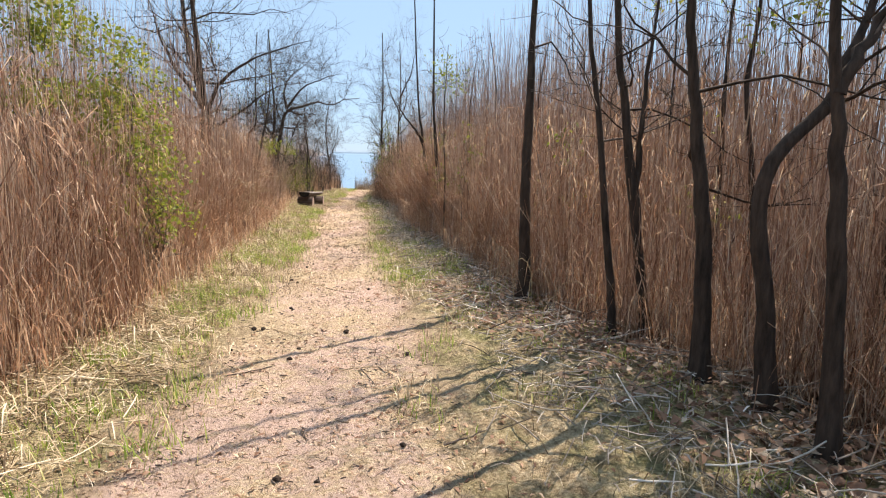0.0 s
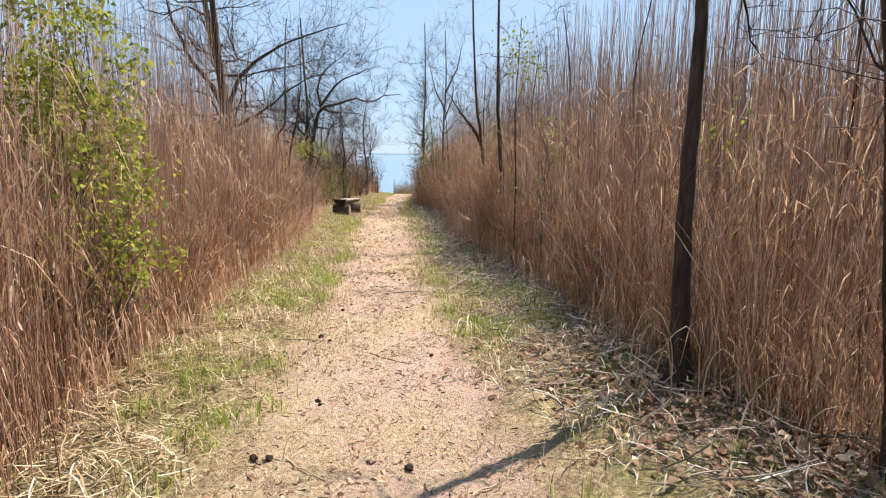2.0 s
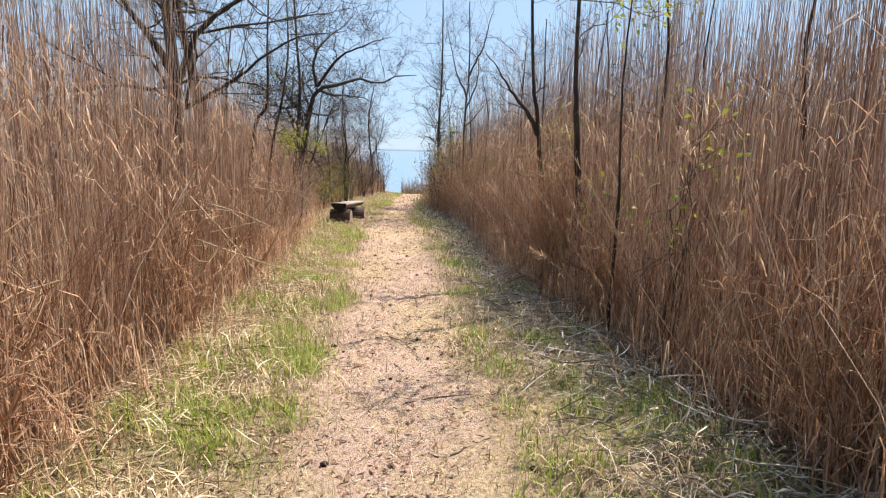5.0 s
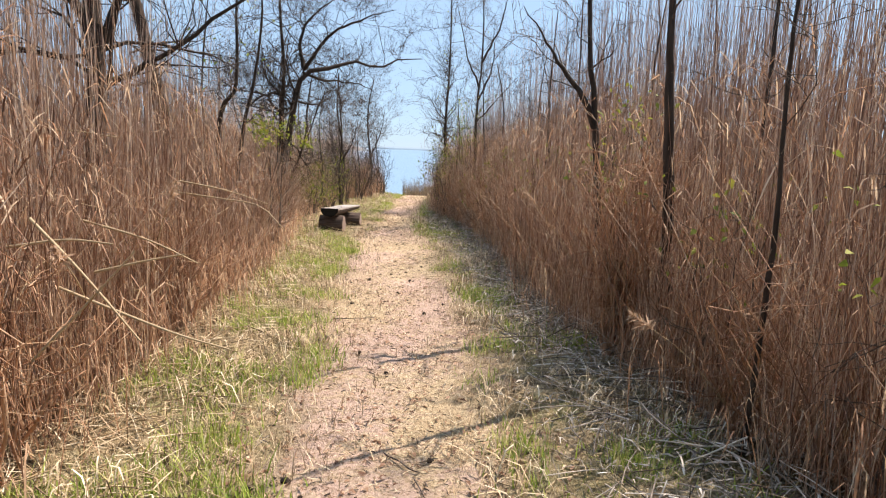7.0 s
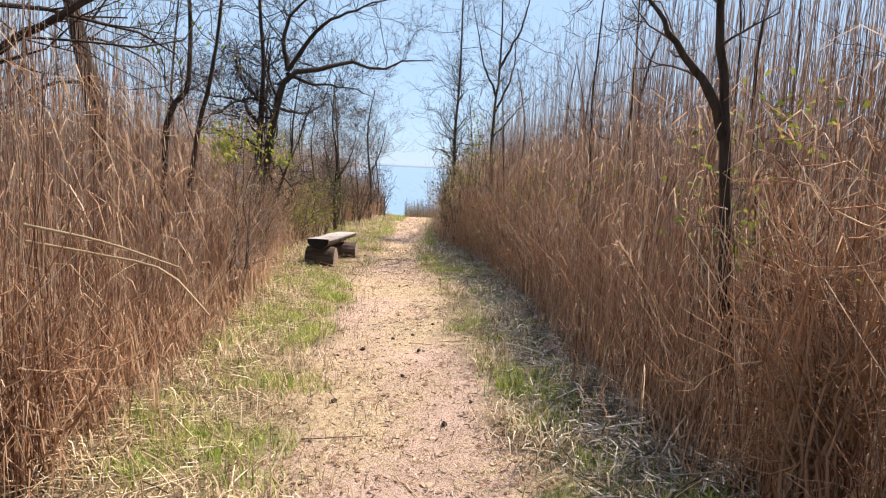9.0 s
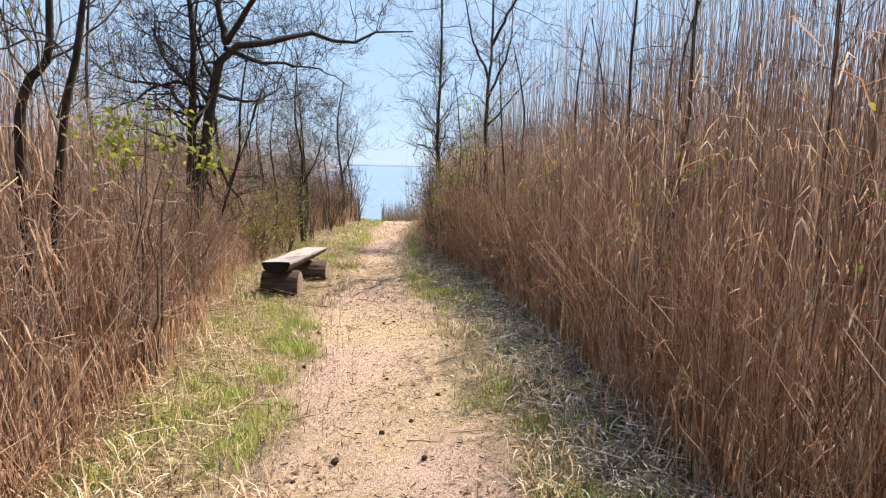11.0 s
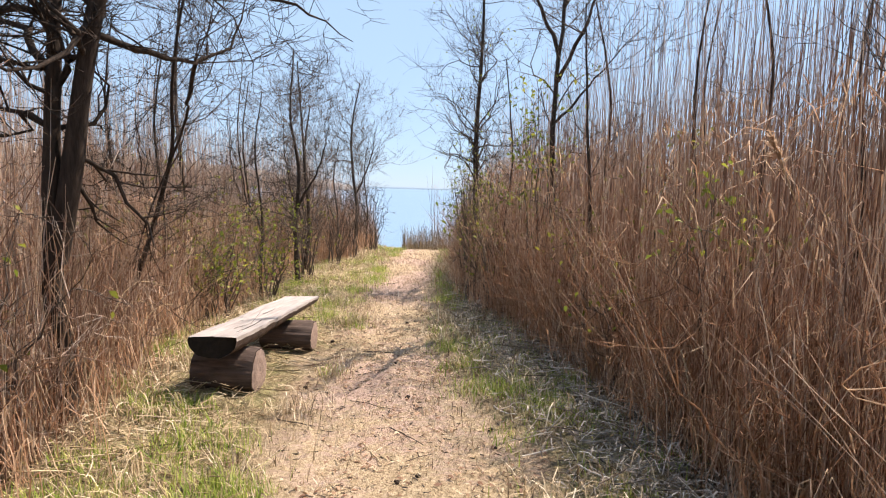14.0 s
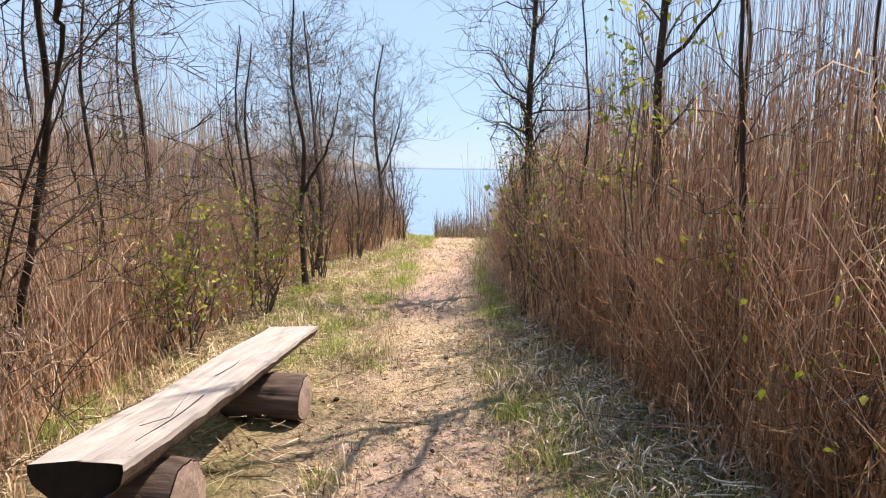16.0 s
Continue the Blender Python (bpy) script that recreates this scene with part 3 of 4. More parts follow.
tree(-5.2, 13.7, [(0, 0, 0), (0.05, 0, 1.4), (0.1, 0, 2.6), (0.0, 0, 4.0), (-0.2, 0, 6.5)], 0.13, "large dark tree with long bare limbs", 34,
     limbs=[([(0.1, 0, 2.4), (0.5, 0.1, 3.3), (1.3, 0.3, 3.9), (2.3, 0.5, 4.3)], 0.05), ([(0.08, 0, 2.1), (0.7, 0.1, 2.5), (1.5, 0.3, 3.1), (2.3, 0.4, 3.3)], 0.035), ([(0.1, 0, 2.6), (-0.5, 0, 3.6), (-1.0, 0, 5)], 0.06)], boughs=14, low=0.4, reach=1.8, kids=(5, 4, 0))
tree(-6.1, 16.9, [(0, 0, 0), (0.0, 0, 1.6), (-0.08, 0, 2.4), (-0.35, 0, 3.6), (-0.6, 0, 5), (-0.7, 0, 6.5)], 0.15, "large dark tree standing deep in the reeds", 35, boughs=18, low=0.4, reach=1.6, kids=(6, 5, 0), leaves=300)
tree(-4.68, 16.0, [(0, 0, 0), (0.06, 0, 1.05), (0.17, 0, 1.9), (0.33, 0, 2.6), (0.44, 0, 3.4), (0.4, 0, 4.6)], 0.036, "crooked thin dark tree in the reeds", 36, boughs=10, low=0.4, kids=(5, 4, 0))
tree(-5.0, 16.2, [(0, 0, 0), (0.05, 0, 1.7), (0.12, 0, 2.2), (0.30, 0, 2.45), (0.33, 0, 3.05), (0.33, 0, 3.5), (0.4, 0, 4.8)], 0.042, "crooked thin dark tree in the reeds", 44, boughs=10, low=0.4, kids=(5, 4, 0), leaves=90)
tree(-5.0, 19.2, [(0, 0, 0), (-0.05, 0, 1.16), (-0.03, 0, 1.85), (0.02, 0, 2.73), (0.02, 0, 3.4), (-0.1, 0, 5.5)], 0.075, "spreading dark tree with bare branches arching over the bench", 37,
     limbs=[([(-0.03, 0, 1.1), (0.09, 0, 1.7), (0.18, 0, 2.25), (0.29, 0, 2.74), (0.43, 0, 3.17), (0.9, 0.3, 3.36), (1.27, 0.6, 3.53), (1.69, 0.8, 3.45), (2.13, 1.1, 3.66), (2.53, 1.3, 3.72)], 0.072),
            ([(0.40, 0, 3.1), (0.67, 0.3, 3.01), (0.95, 0.6, 3.0), (1.35, 0.9, 3.01), (1.7, 1.2, 2.8)], 0.030),
            ([(0.2, 0, 2.6), (0.36, 0.5, 2.55), (0.49, 1.0, 2.63), (0.65, 1.3, 2.97), (0.7, 1.5, 3.6)], 0.028),
            ([(0.47, 1.0, 2.63), (0.30, 1.2, 2.35), (0.19, 1.3, 2.07), (-0.24, 1.4, 1.09), (-0.4, 1.45, 0.3)], 0.020),
            ([(-0.02, 0, 2.7), (-0.31, -0.2, 2.63), (-0.54, -0.4, 2.41), (-1.0, -0.5, 2.3)], 0.026),
            ([(0.0, 0, 2.3), (-0.5, 0.3, 2.7), (-1.1, 0.5, 2.8), (-1.7, 0.5, 3.2)], 0.032),
            ([(0.42, 0, 3.15), (0.35, 0.1, 3.6), (0.6, 0.2, 4.2), (1.2, 0.4, 4.8)], 0.045),
            ([(0.42, 0, 3.15), (0.9, -0.2, 3.7), (1.5, -0.3, 4.0), (2.1, -0.2, 4.2)], 0.040)],
     boughs=22, low=0.4, reach=0.95, kids=(6, 5, 0), droop=0.06)
tree(-5.75, 21.0, [(0, 0, 0), (0.22, -0.08, 0.55), (0.42, -0.18, 1.0), (0.78, -0.37, 1.9), (0.88, -0.5, 2.65), (1.05, -0.5, 3.6)], 0.033, "thin leaning dark stem behind the bench", 38, boughs=9, low=0.4, kids=(5, 4, 0), reach=0.9)
tree(-5.25, 25.6, [(0, 0, 0), (-0.05, 0, 1.0), (0.0, 0, 2.0), (-0.15, 0, 2.9), (-0.1, 0, 4.0)], 0.045, "bare shrubby tree by the lake end", 39, limbs=[([(0, 0, 1.4), (0.3, 0, 2.1), (0.45, 0, 3.0)], 0.026)], boughs=22, low=0.25, kids=(6, 5, 0), reach=0.9)
tree(-5.6, 27.2, [(0, 0, 0), (0.1, 0, 1.0), (0.0, 0, 2.2), (-0.15, 0, 4.2)], 0.045, "bare shrubby tree by the lake end", 40, limbs=[([(0.05, 0, 0.9), (-0.4, 0, 2.0), (-0.5, 0, 3.4)], 0.03)], boughs=22, low=0.25, kids=(6, 5, 0), reach=0.9)
tree(-5.4, 31.4, [(0, 0, 0), (0.08, 0, 1.2), (-0.05, 0, 2.2), (-0.1, 0, 3.4), (0.1, 0, 4.6)], 0.055, "bare tree with fine upright twigs at the shore", 41, limbs=[([(0, 0, 1.6), (0.45, 0, 2.6), (0.7, 0, 3.6)], 0.028)], boughs=26, low=0.2, kids=(6, 5, 0), reach=1.0)
tree(-6.6, 24.0, [(0, 0, 0), (0.1, 0, 1.5), (0.0, 0, 3.0), (0.1, 0, 4.6)], 0.045, BARE, 42, boughs=14, low=0.3, kids=(5, 4, 0), reach=1.2)
tree(-7.6, 21.5, [(0, 0, 0), (0.1, 0, 1.5), (0.0, 0, 3.0), (0.2, 0, 5)], 0.05, BARE, 43, boughs=14, low=0.3, kids=(5, 4, 0), reach=1.3, leaves=120)

for k, (x, y, h) in enumerate([(-6.0, 22.4, 3.3), (-6.9, 22.9, 3.8), (-5.7, 24.9, 3.2), (-6.4, 26.2, 3.6), (-5.9, 28.4, 3.4), (-6.3, 30.0, 3.8), (-5.5, 29.6, 2.9), (-5.3, 32.6, 3.2), (-7.4, 25.0, 4.0), (-7.2, 28.0, 4.2)]):
    tree(x, y, [(0, 0, 0), (0.06, 0, 0.35 * h), (-0.06, 0, 0.7 * h), (0.05, 0, h)], 0.028, "thin dark many-twigged sapling in the lakeside thicket", 140 + k,
         limbs=[([(0.05, 0, 0.3 * h), (-0.25, 0.1, 0.55 * h), (-0.3, 0.1, 0.9 * h)], 0.018)], boughs=9, low=0.25, kids=(5, 4, 0), reach=0.8)

for k, (x, y, h, dx) in enumerate([(2.6, 9.6, 4.2, 0.1), (3.4, 8.4, 4.6, -0.1), (1.9, 11.4, 4.0, 0.15), (1.5, 13.6, 4.4, -0.15), (2.4, 15.2, 4.6, 0.1), (0.9, 15.8, 4.1, 0.1), (1.6, 17.6, 4.5, -0.1), (0.75, 19.6, 4.3, 0.25), (0.35, 20.6, 3.9, -0.2),
                                   (1.2, 21.2, 4.4, 0.2), (0.1, 22.2, 4.2, 0.1), (-0.5, 22.8, 4.0, -0.2), (0.7, 23.6, 4.6, 0.15), (3.6, 12.4, 5.0, 0.1), (2.9, 18.8, 5.0, -0.1)]):
    tree(x, y, [(0, 0, 0), (dx, 0, 0.35 * h), (0.6 * dx, 0.1, 0.7 * h), (1.8 * dx, 0.1, h)], 0.026 + 0.003 * (k % 4), "thin dark bare sapling deep in the reed bed", 160 + k,
         boughs=4, low=0.45, kids=(4, 3, 0), reach=0.8)


def bush(x, y, height, spread, stems, leaves, label, seed, leaf_low=0.3, wood_mat=None):
    r = np.random.default_rng(seed)
    z = float(ground_z(x, y)) - 0.04
    root = base_of("bush", x, y, z, label, "bush", "bushes beside the path")
    twigs, tips = Pile(), []
    for _ in range(stems):
        a, s = r.uniform(0, 2 * np.pi), spread * r.uniform(0.2, 1)
        h = height * r.uniform(0.6, 1)
        p = smooth_path([(0.1 * np.cos(a), 0.1 * np.sin(a), 0), (0.5 * s * np.cos(a), 0.5 * s * np.sin(a), 0.5 * h), (s * np.cos(a), s * np.sin(a), h)], 8)
        p[1:] += r.normal(0, 0.03, (7, 3))
        under(mesh_object("stem", *tubes(p[None], np.linspace(0.012, 0.003, 8)[None], 4), wood_mat or M_TWIG, True), root)
        for _ in range(7):
            i = r.integers(2, 8)
            branch(twigs, tips, p[i], r.normal(0, 1, 3) + np.array([0, 0, 0.5]), 0.5 * r.uniform(0.4, 1), 0.004, 2, r, 0.0, (0, 3, 0))
    under(tagged(twigs.make("brush", wood_mat or M_TWIG), kind="stuff"), root)
    if leaves:
        pile = Pile()
        tips = [t for t in tips if t[2] > leaf_low * height]
        pile.add(leaf_cloud(tips, leaves, 0.06, 0.047, r))
        under(tagged(pile.make("foliage", M_LEAF), "sparse yellow-green leaves", kind="stuff"), root)


LEAFY = "sparse bush with fresh yellow-green leaves"
bush(-3.4, 6.6, 2.75, 0.45, 10, 3000, LEAFY, 51, 0.45)
bush(-4.0, 6.4, 3.4, 0.55, 10, 2400, LEAFY, 52, 0.6)
bush(-3.05, 6.2, 1.3, 0.5, 7, 900, LEAFY, 53, 0.5)
bush(-4.35, 16.5, 2.35, 0.45, 6, 420, "thin stems with bright green leaves at their tips", 71, 0.72)
bush(-5.35, 22.5, 1.3, 0.9, 14, 650, "low twiggy bush with scattered yellow buds behind the bench", 54)
bush(-5.3, 24.2, 1.3, 0.8, 12, 450, "low twiggy bush with scattered yellow buds", 55)
bush(-5.9, 21.2, 1.1, 0.8, 10, 200, "low twiggy bush with scattered yellow buds behind the bench", 56)
bush(-5.3, 28.6, 1.9, 0.7, 14, 0, "bare reddish twiggy shrub at the path edge", 57)
bush(-5.2, 30.2, 2.0, 0.6, 14, 0, "bare reddish twiggy shrub at the path edge", 58)
bush(-5.0, 32.0, 1.7, 0.5, 14, 0, "bare reddish twiggy shrub at the shore", 59)
bush(-2.2, 24.6, 1.9, 0.6, 14, 260, "twiggy bush with scattered green leaves at the reed corner", 60)
bush(-1.9, 23.4, 1.7, 0.6, 10, 200, "twiggy bush with scattered green leaves at the reed corner", 61)
bush(-5.3, 26.3, 2.2, 0.7, 14, 60, "bare twiggy shrub at the path edge", 64)
bush(-6.2, 23.4, 2.0, 0.9, 14, 220, "twiggy shrub with scattered yellow buds", 65)
bush(-6.2, 28.5, 2.6, 0.8, 16, 0, "bare upright twiggy shrub in the reeds", 66)
bush(-5.6, 33.0, 2.2, 0.6, 14, 0, "bare reddish twiggy shrub at the shore", 67)
bush(-2.3, 27.6, 2.4, 0.5, 14, 160, "twiggy bush with scattered green leaves at the reed corner", 68)
bush(-2.25, 25.6, 2.4, 0.5, 16, 300, "twiggy bush with scattered green leaves at the reed corner", 69)
for k, (x, y, h) in enumerate([(-4.75, 17.2, 1.7), (-5.2, 18.0, 2.0), (-4.6, 15.6, 1.5), (-4.45, 16.4, 1.2), (-5.6, 19.6, 1.9), (-5.3, 20.4, 1.2), (-5.0, 18.7, 1.0)]):
    bush(x, y, h, 0.7, 12, 0, "tangle of grey bare twigs in the reed edge", 72 + k, 0.3, M_REED_GREY)
bush(-4.9, 18.2, 1.6, 0.6, 10, 60, "tangle of bare twigs beside the tree", 70)
for k, (x, y, h, n) in enumerate([(0.55, 10.2, 1.9, 90), (0.05, 14.6, 2.0, 110), (-0.3, 16.4, 1.8, 90), (-0.6, 19.4, 2.2, 130), (-1.1, 21.4, 1.6, 110), (1.5, 7.4, 1.9, 90), (0.3, 11.6, 1.5, 70), (2.6, 5.6, 1.7, 70), (-1.0, 20.2, 1.1, 60)]):
    bush(x, y, h, 0.3, 4, n, "thin stems with yellow-green leaves among the reeds", 84 + k, 0.55)
for k, (x, y, h) in enumerate([(-0.45, 15.6, 1.1), (-0.65, 17.0, 1.3), (-0.75, 18.2, 1.2), (-0.9, 19.3, 1.4), (-1.1, 20.4, 1.2), (-1.4, 21.6, 1.3), (-1.75, 22.8, 1.2), (0.35, 11.2, 1.0), (0.9, 8.4, 1.1), (1.35, 6.6, 0.9), (-3.15, 7.9, 1.0), (-3.45, 10.2, 1.1), (-3.8, 12.6, 1.0)]):
    bush(x, y, h, 0.6, 14, 0, "tangle of slanting dry brown stems at the reed edge", 100 + k, 0.3, M_BLADE)
bush(-1.5, 22.5, 2.9, 0.35, 7, 380, "tall thin stems with yellow-green leaves beside the tree", 121, 0.5)
bush(-0.1, 12.5, 1.7, 0.4, 40, 0, "dense tangle of dry brown stems shading the verge", 122, 0.3, M_BLADE)
bush(-0.3, 21.6, 2.1, 0.4, 5, 200, "thin leafy stems among the reeds", 62, 0.5)
bush(0.2, 13.6, 2.2, 0.4, 5, 150, "thin leafy stems among the reeds", 63, 0.5)


# ---- bench ----
def log(name, centre, length, rad, seed, parent):
    """A short sawn log lying across, bark and two pale ends."""
    r = np.random.default_rng(seed)
    n, m = 60, 14
    a = np.arange(n) * 2 * np.pi / n
    lump = 1 + 0.045 * np.sin(3 * a + seed) + 0.02 * np.sin(11 * a + 2 * seed) + 0.018 * r.standard_normal(n)
    v = []
    for i in range(m):
        s = (i / (m - 1) - 0.5) * length
        k = rad * lump * (1 + 0.014 * r.standard_normal(n) + 0.03 * np.sin(5 * a + 9 * s + seed) * np.sin(14 * s + 2 * a)) * (0.97 if i in (0, m - 1) else 1)
        v.append(np.stack([np.full(n, s), k * np.cos(a), k * np.sin(a)], -1))
    v = np.concatenate(v)
    f = [(i * n + j, i * n + (j + 1) % n, (i + 1) * n + (j + 1) % n, (i + 1) * n + j) for i in range(m - 1) for j in range(n)]
    body = under(mesh_object(name, v, f, M_LOG, True), parent, "rough bark-covered support log")
    body.location = centre
    for e, lo in ((-1, 0), (1, m - 1)):
        rim = v[lo * n:(lo + 1) * n]
        pts = np.vstack([rim * (1, 0.97, 0.97) + (e * 0.004, 0, 0), rim * (1, 0.5, 0.5) + (e * 0.010, 0, 0), [[e * length / 2 + e * 0.006, 0, 0]]])
        fs = [(j, (j + 1) % n, n + (j + 1) % n, n + j) for j in range(n)] + [(n + j, n + (j + 1) % n, 2 * n) for j in range(n)]
        under(mesh_object("sawn_end", pts, fs, M_LOG_END), body)
    return body


def bench():
    gx, gy = -4.18, 20.9
    gz = float(ground_z(gx, gy))
    root = base_of("log_bench", gx, gy, gz, "weathered half-log bench on two short support logs", "bench")
    r = np.random.default_rng(5)
    n, length = 34, 2.62
    prof = [(-0.5, 0.0), (-0.40, 0.0), (0.0, 0.004), (0.40, 0.0), (0.5, 0.0), (0.505, -0.2), (0.46, -0.5), (0.33, -0.82), (0.12, -1.0), (-0.12, -1.0), (-0.33, -0.82), (-0.47, -0.5), (-0.505, -0.2)]
    v, m = [], len(prof)
    ragged = np.cumsum(r.normal(0, 0.004, n)) * 0.6
    for i in range(n):
        s = (i / (n - 1) - 0.5) * length
        width = 0.365 + 0.012 * np.sin(5 * s) + 0.03 * s / length
        thick = 0.165 - 0.045 * i / (n - 1)
        top = 0.128 - 0.056 * s - gz + 0.004 * np.sin(4 * s)
        for j, (p, q) in enumerate(prof):
            edge = ragged[i] if p > 0.3 else 0
            cx = -0.015 - 0.04 * s / length
            v.append((p * width + cx + edge, s + (0.03 + 0.11 * (p + 0.5) if i == 0 else 0.09 * p if i == n - 1 else 0), top + q * thick + (r.normal(0, 0.004) if q < 0 else r.normal(0, 0.0012))))
    f = [(i * m + j, i * m + (j + 1) % m, (i + 1) * m + (j + 1) % m, (i + 1) * m + j) for i in range(n - 1) for j in range(m)]
    seat = under(mesh_object("seat_plank", v, f, M_PLANK), root, "thick grey sun-bleached half-log plank")
    seat.data.materials.append(M_LOG)
    for q in seat.data.polygons:
        q.material_index = 1 if q.index % m >= 5 and q.index % m <= 11 else 0
    # end faces, coloured dark as if turned away from the sun
    for lo, e in ((0, -1), ((n - 1) * m, 1)):
        rim = [(x * 1.0, y + e * 0.003, z) for x, y, z in v[lo:lo + m]]
        under(mesh_object("end_grain", rim, [tuple(range(m))], M_PLANK_END), seat, "weathered end grain with its shade coloured in")
    for y0, z0, y1, x1 in ((-1.02, 0.145, -0.42, 0.09), (-0.10, 0.10, 0.30, -0.02)):
        crack = smooth_path([(x1, y0, 0), (x1 + 0.012, (y0 + y1) / 2, 0), (x1 - 0.01, y1, 0)], 9)
        crack[:, 2] = 0.128 - 0.056 * crack[:, 1] - gz + 0.003
        vf = tubes(crack[None], np.full((1, 9), 0.0028), 4)
        under(mesh_object("crack", *vf, M_PLANK_END), seat, "dark drying crack")
    log("support_log", (-0.03, 20.03 - gy, 0.165), 0.49, 0.178, 3, root)
    log("support_log", (0.06, 21.35 - gy, 0.125), 0.52, 0.148, 4, root)


bench()


# ---- verge plants and litter ----
def blades_at(x, y, h, w, lean, r):
    n = len(x)
    a = r.uniform(0, 2 * np.pi, n)
    l = h * np.abs(r.normal(0.25, lean, n))
    t = np.array([0, 0.5, 1.0])
    p = np.stack([x[:, None] + (np.cos(a) * l)[:, None] * t ** 1.7, y[:, None] + (np.sin(a) * l)[:, None] * t ** 1.7, (ground_z(x, y) - 0.01)[:, None] + h[:, None] * t], -1)
    return ribbons(p, w[:, None] * np.array([1, 0.8, 0.1]), np.stack([-np.sin(a), np.cos(a), 0 * a], -1))


def clumps(n, spots, spread, r, side):
    """Plant places on a verge, gathered in clumps."""
    cy = r.uniform(0.5, 34, spots)
    inner, outer = (SOIL_L, REED_L) if side < 0 else (SOIL_R, REED_R)
    u = r.uniform(-0.15, 0.85, spots)
    cx = line(inner, cy) * (1 - u) + line(outer, cy) * u
    cx = np.where(cy < 7, cx + (r.random(spots) < 0.5) * side * 0.4, cx)
    weight = np.interp(cy, [0, 5, 9], [0.3, 0.4, 1.0]) * r.uniform(0.3, 1.7, spots)
    k = r.choice(spots, n, p=weight / weight.sum())
    x, y = cx[k] + r.normal(0, spread, n), cy[k] + r.normal(0, spread, n)
    bare = (x > -4.65) & (x < -3.6) & (y > 19.6) & (y < 22.3)      # little grows under the bench
    return np.where(bare, x - 1.0, x), y


def verge_grass():
    r = np.random.default_rng(61)
    for side, n, spots in ((-1, 46000, 300), (1, 26000, 240)):
        pile = Pile()
        x, y = clumps(n, spots, 0.10, r, side)
        pile.add(blades_at(x, y, 0.02 + 0.12 * r.random(n) ** 1.6, r.uniform(0.004, 0.010, n), 0.6, r))
        tagged(pile.make("verge_grass", M_GRASS), "short fresh green grass tufts on the path verge", "grass", "verge grass", "stuff")
        dry = Pile()
        n = n // 2
        x, y = clumps(n, spots, 0.3, r, side)
        dry.add(blades_at(x, y, r.uniform(0.015, 0.13, n), r.uniform(0.003, 0.007, n), 1.0, r))
        x, y = clumps(5000, 110, 0.12, r, side)
        a, h, l = r.uniform(0, 2 * np.pi, 5000), r.uniform(0.03, 0.17, 5000), r.uniform(0.05, 0.28, 5000)
        t = np.array([0, 0.35, 0.7, 1.0])
        p = np.stack([x[:, None] + (np.cos(a) * l)[:, None] * t, y[:, None] + (np.sin(a) * l)[:, None] * t, ground_z(x, y)[:, None] + h[:, None] * np.array([0, 0.85, 0.95, 0.35])], -1)
        p[..., 2] = np.maximum(p[..., 2], ground_z(p[..., 0], p[..., 1]) + 0.004)
        dry.add(ribbons(p, r.uniform(0.003, 0.009, 5000)[:, None] * np.array([0.8, 1, 0.8, 0.15]), np.stack([-np.sin(a), np.cos(a), 0 * a], -1)))
        tagged(dry.make("dry_grass", M_STRAW), "pale dry grass mixed into the verge", "grass", "verge grass", "stuff")
    n = 52000
    y = r.uniform(0.3, 34, n)
    u = r.random(n)
    x = line(SOIL_L, y) * (1 - u) + line(SOIL_R, y) * u
    keep = swell(2.2 * x + 1, 2.0 * y) + 0.5 * swell(6 * x, 5 * y) > 0.02 + 0.3 * (y > 22)
    x, y = x[keep], y[keep]
    pile = Pile()
    pile.add(blades_at(x, y, r.uniform(0.008, 0.045, len(x)), r.uniform(0.003, 0.007, len(x)), 1.3, r))
    tagged(pile.make("trodden_grass", M_STRAW), "sparse trodden straw-coloured grass on the path", "grass", "", "stuff")


def lying(n, xs, ys, length, width, r, pile, lift=0.05):
    a = r.uniform(0, 2 * np.pi, n)
    le = r.uniform(*length, n)
    t = np.linspace(-0.5, 0.5, 4)
    bend = r.normal(0, 0.06, n) * le
    px = xs[:, None] + (np.cos(a) * le)[:, None] * t - (np.sin(a) * bend)[:, None] * (4 * t * t)
    py = ys[:, None] + (np.sin(a) * le)[:, None] * t + (np.cos(a) * bend)[:, None] * (4 * t * t)
    z = ground_z(px, py) + 0.004 + r.random((n, 1)) ** 2 * lift + (r.normal(0, 0.25, n) * le)[:, None].clip(-lift, lift) * t
    z = np.maximum(z, ground_z(px, py) + 0.003)
    pile.add(tubes(np.stack([px, py, z], -1), r.uniform(*width, n)[:, None] * np.array([1, 1, 0.95, 0.7]), 3))


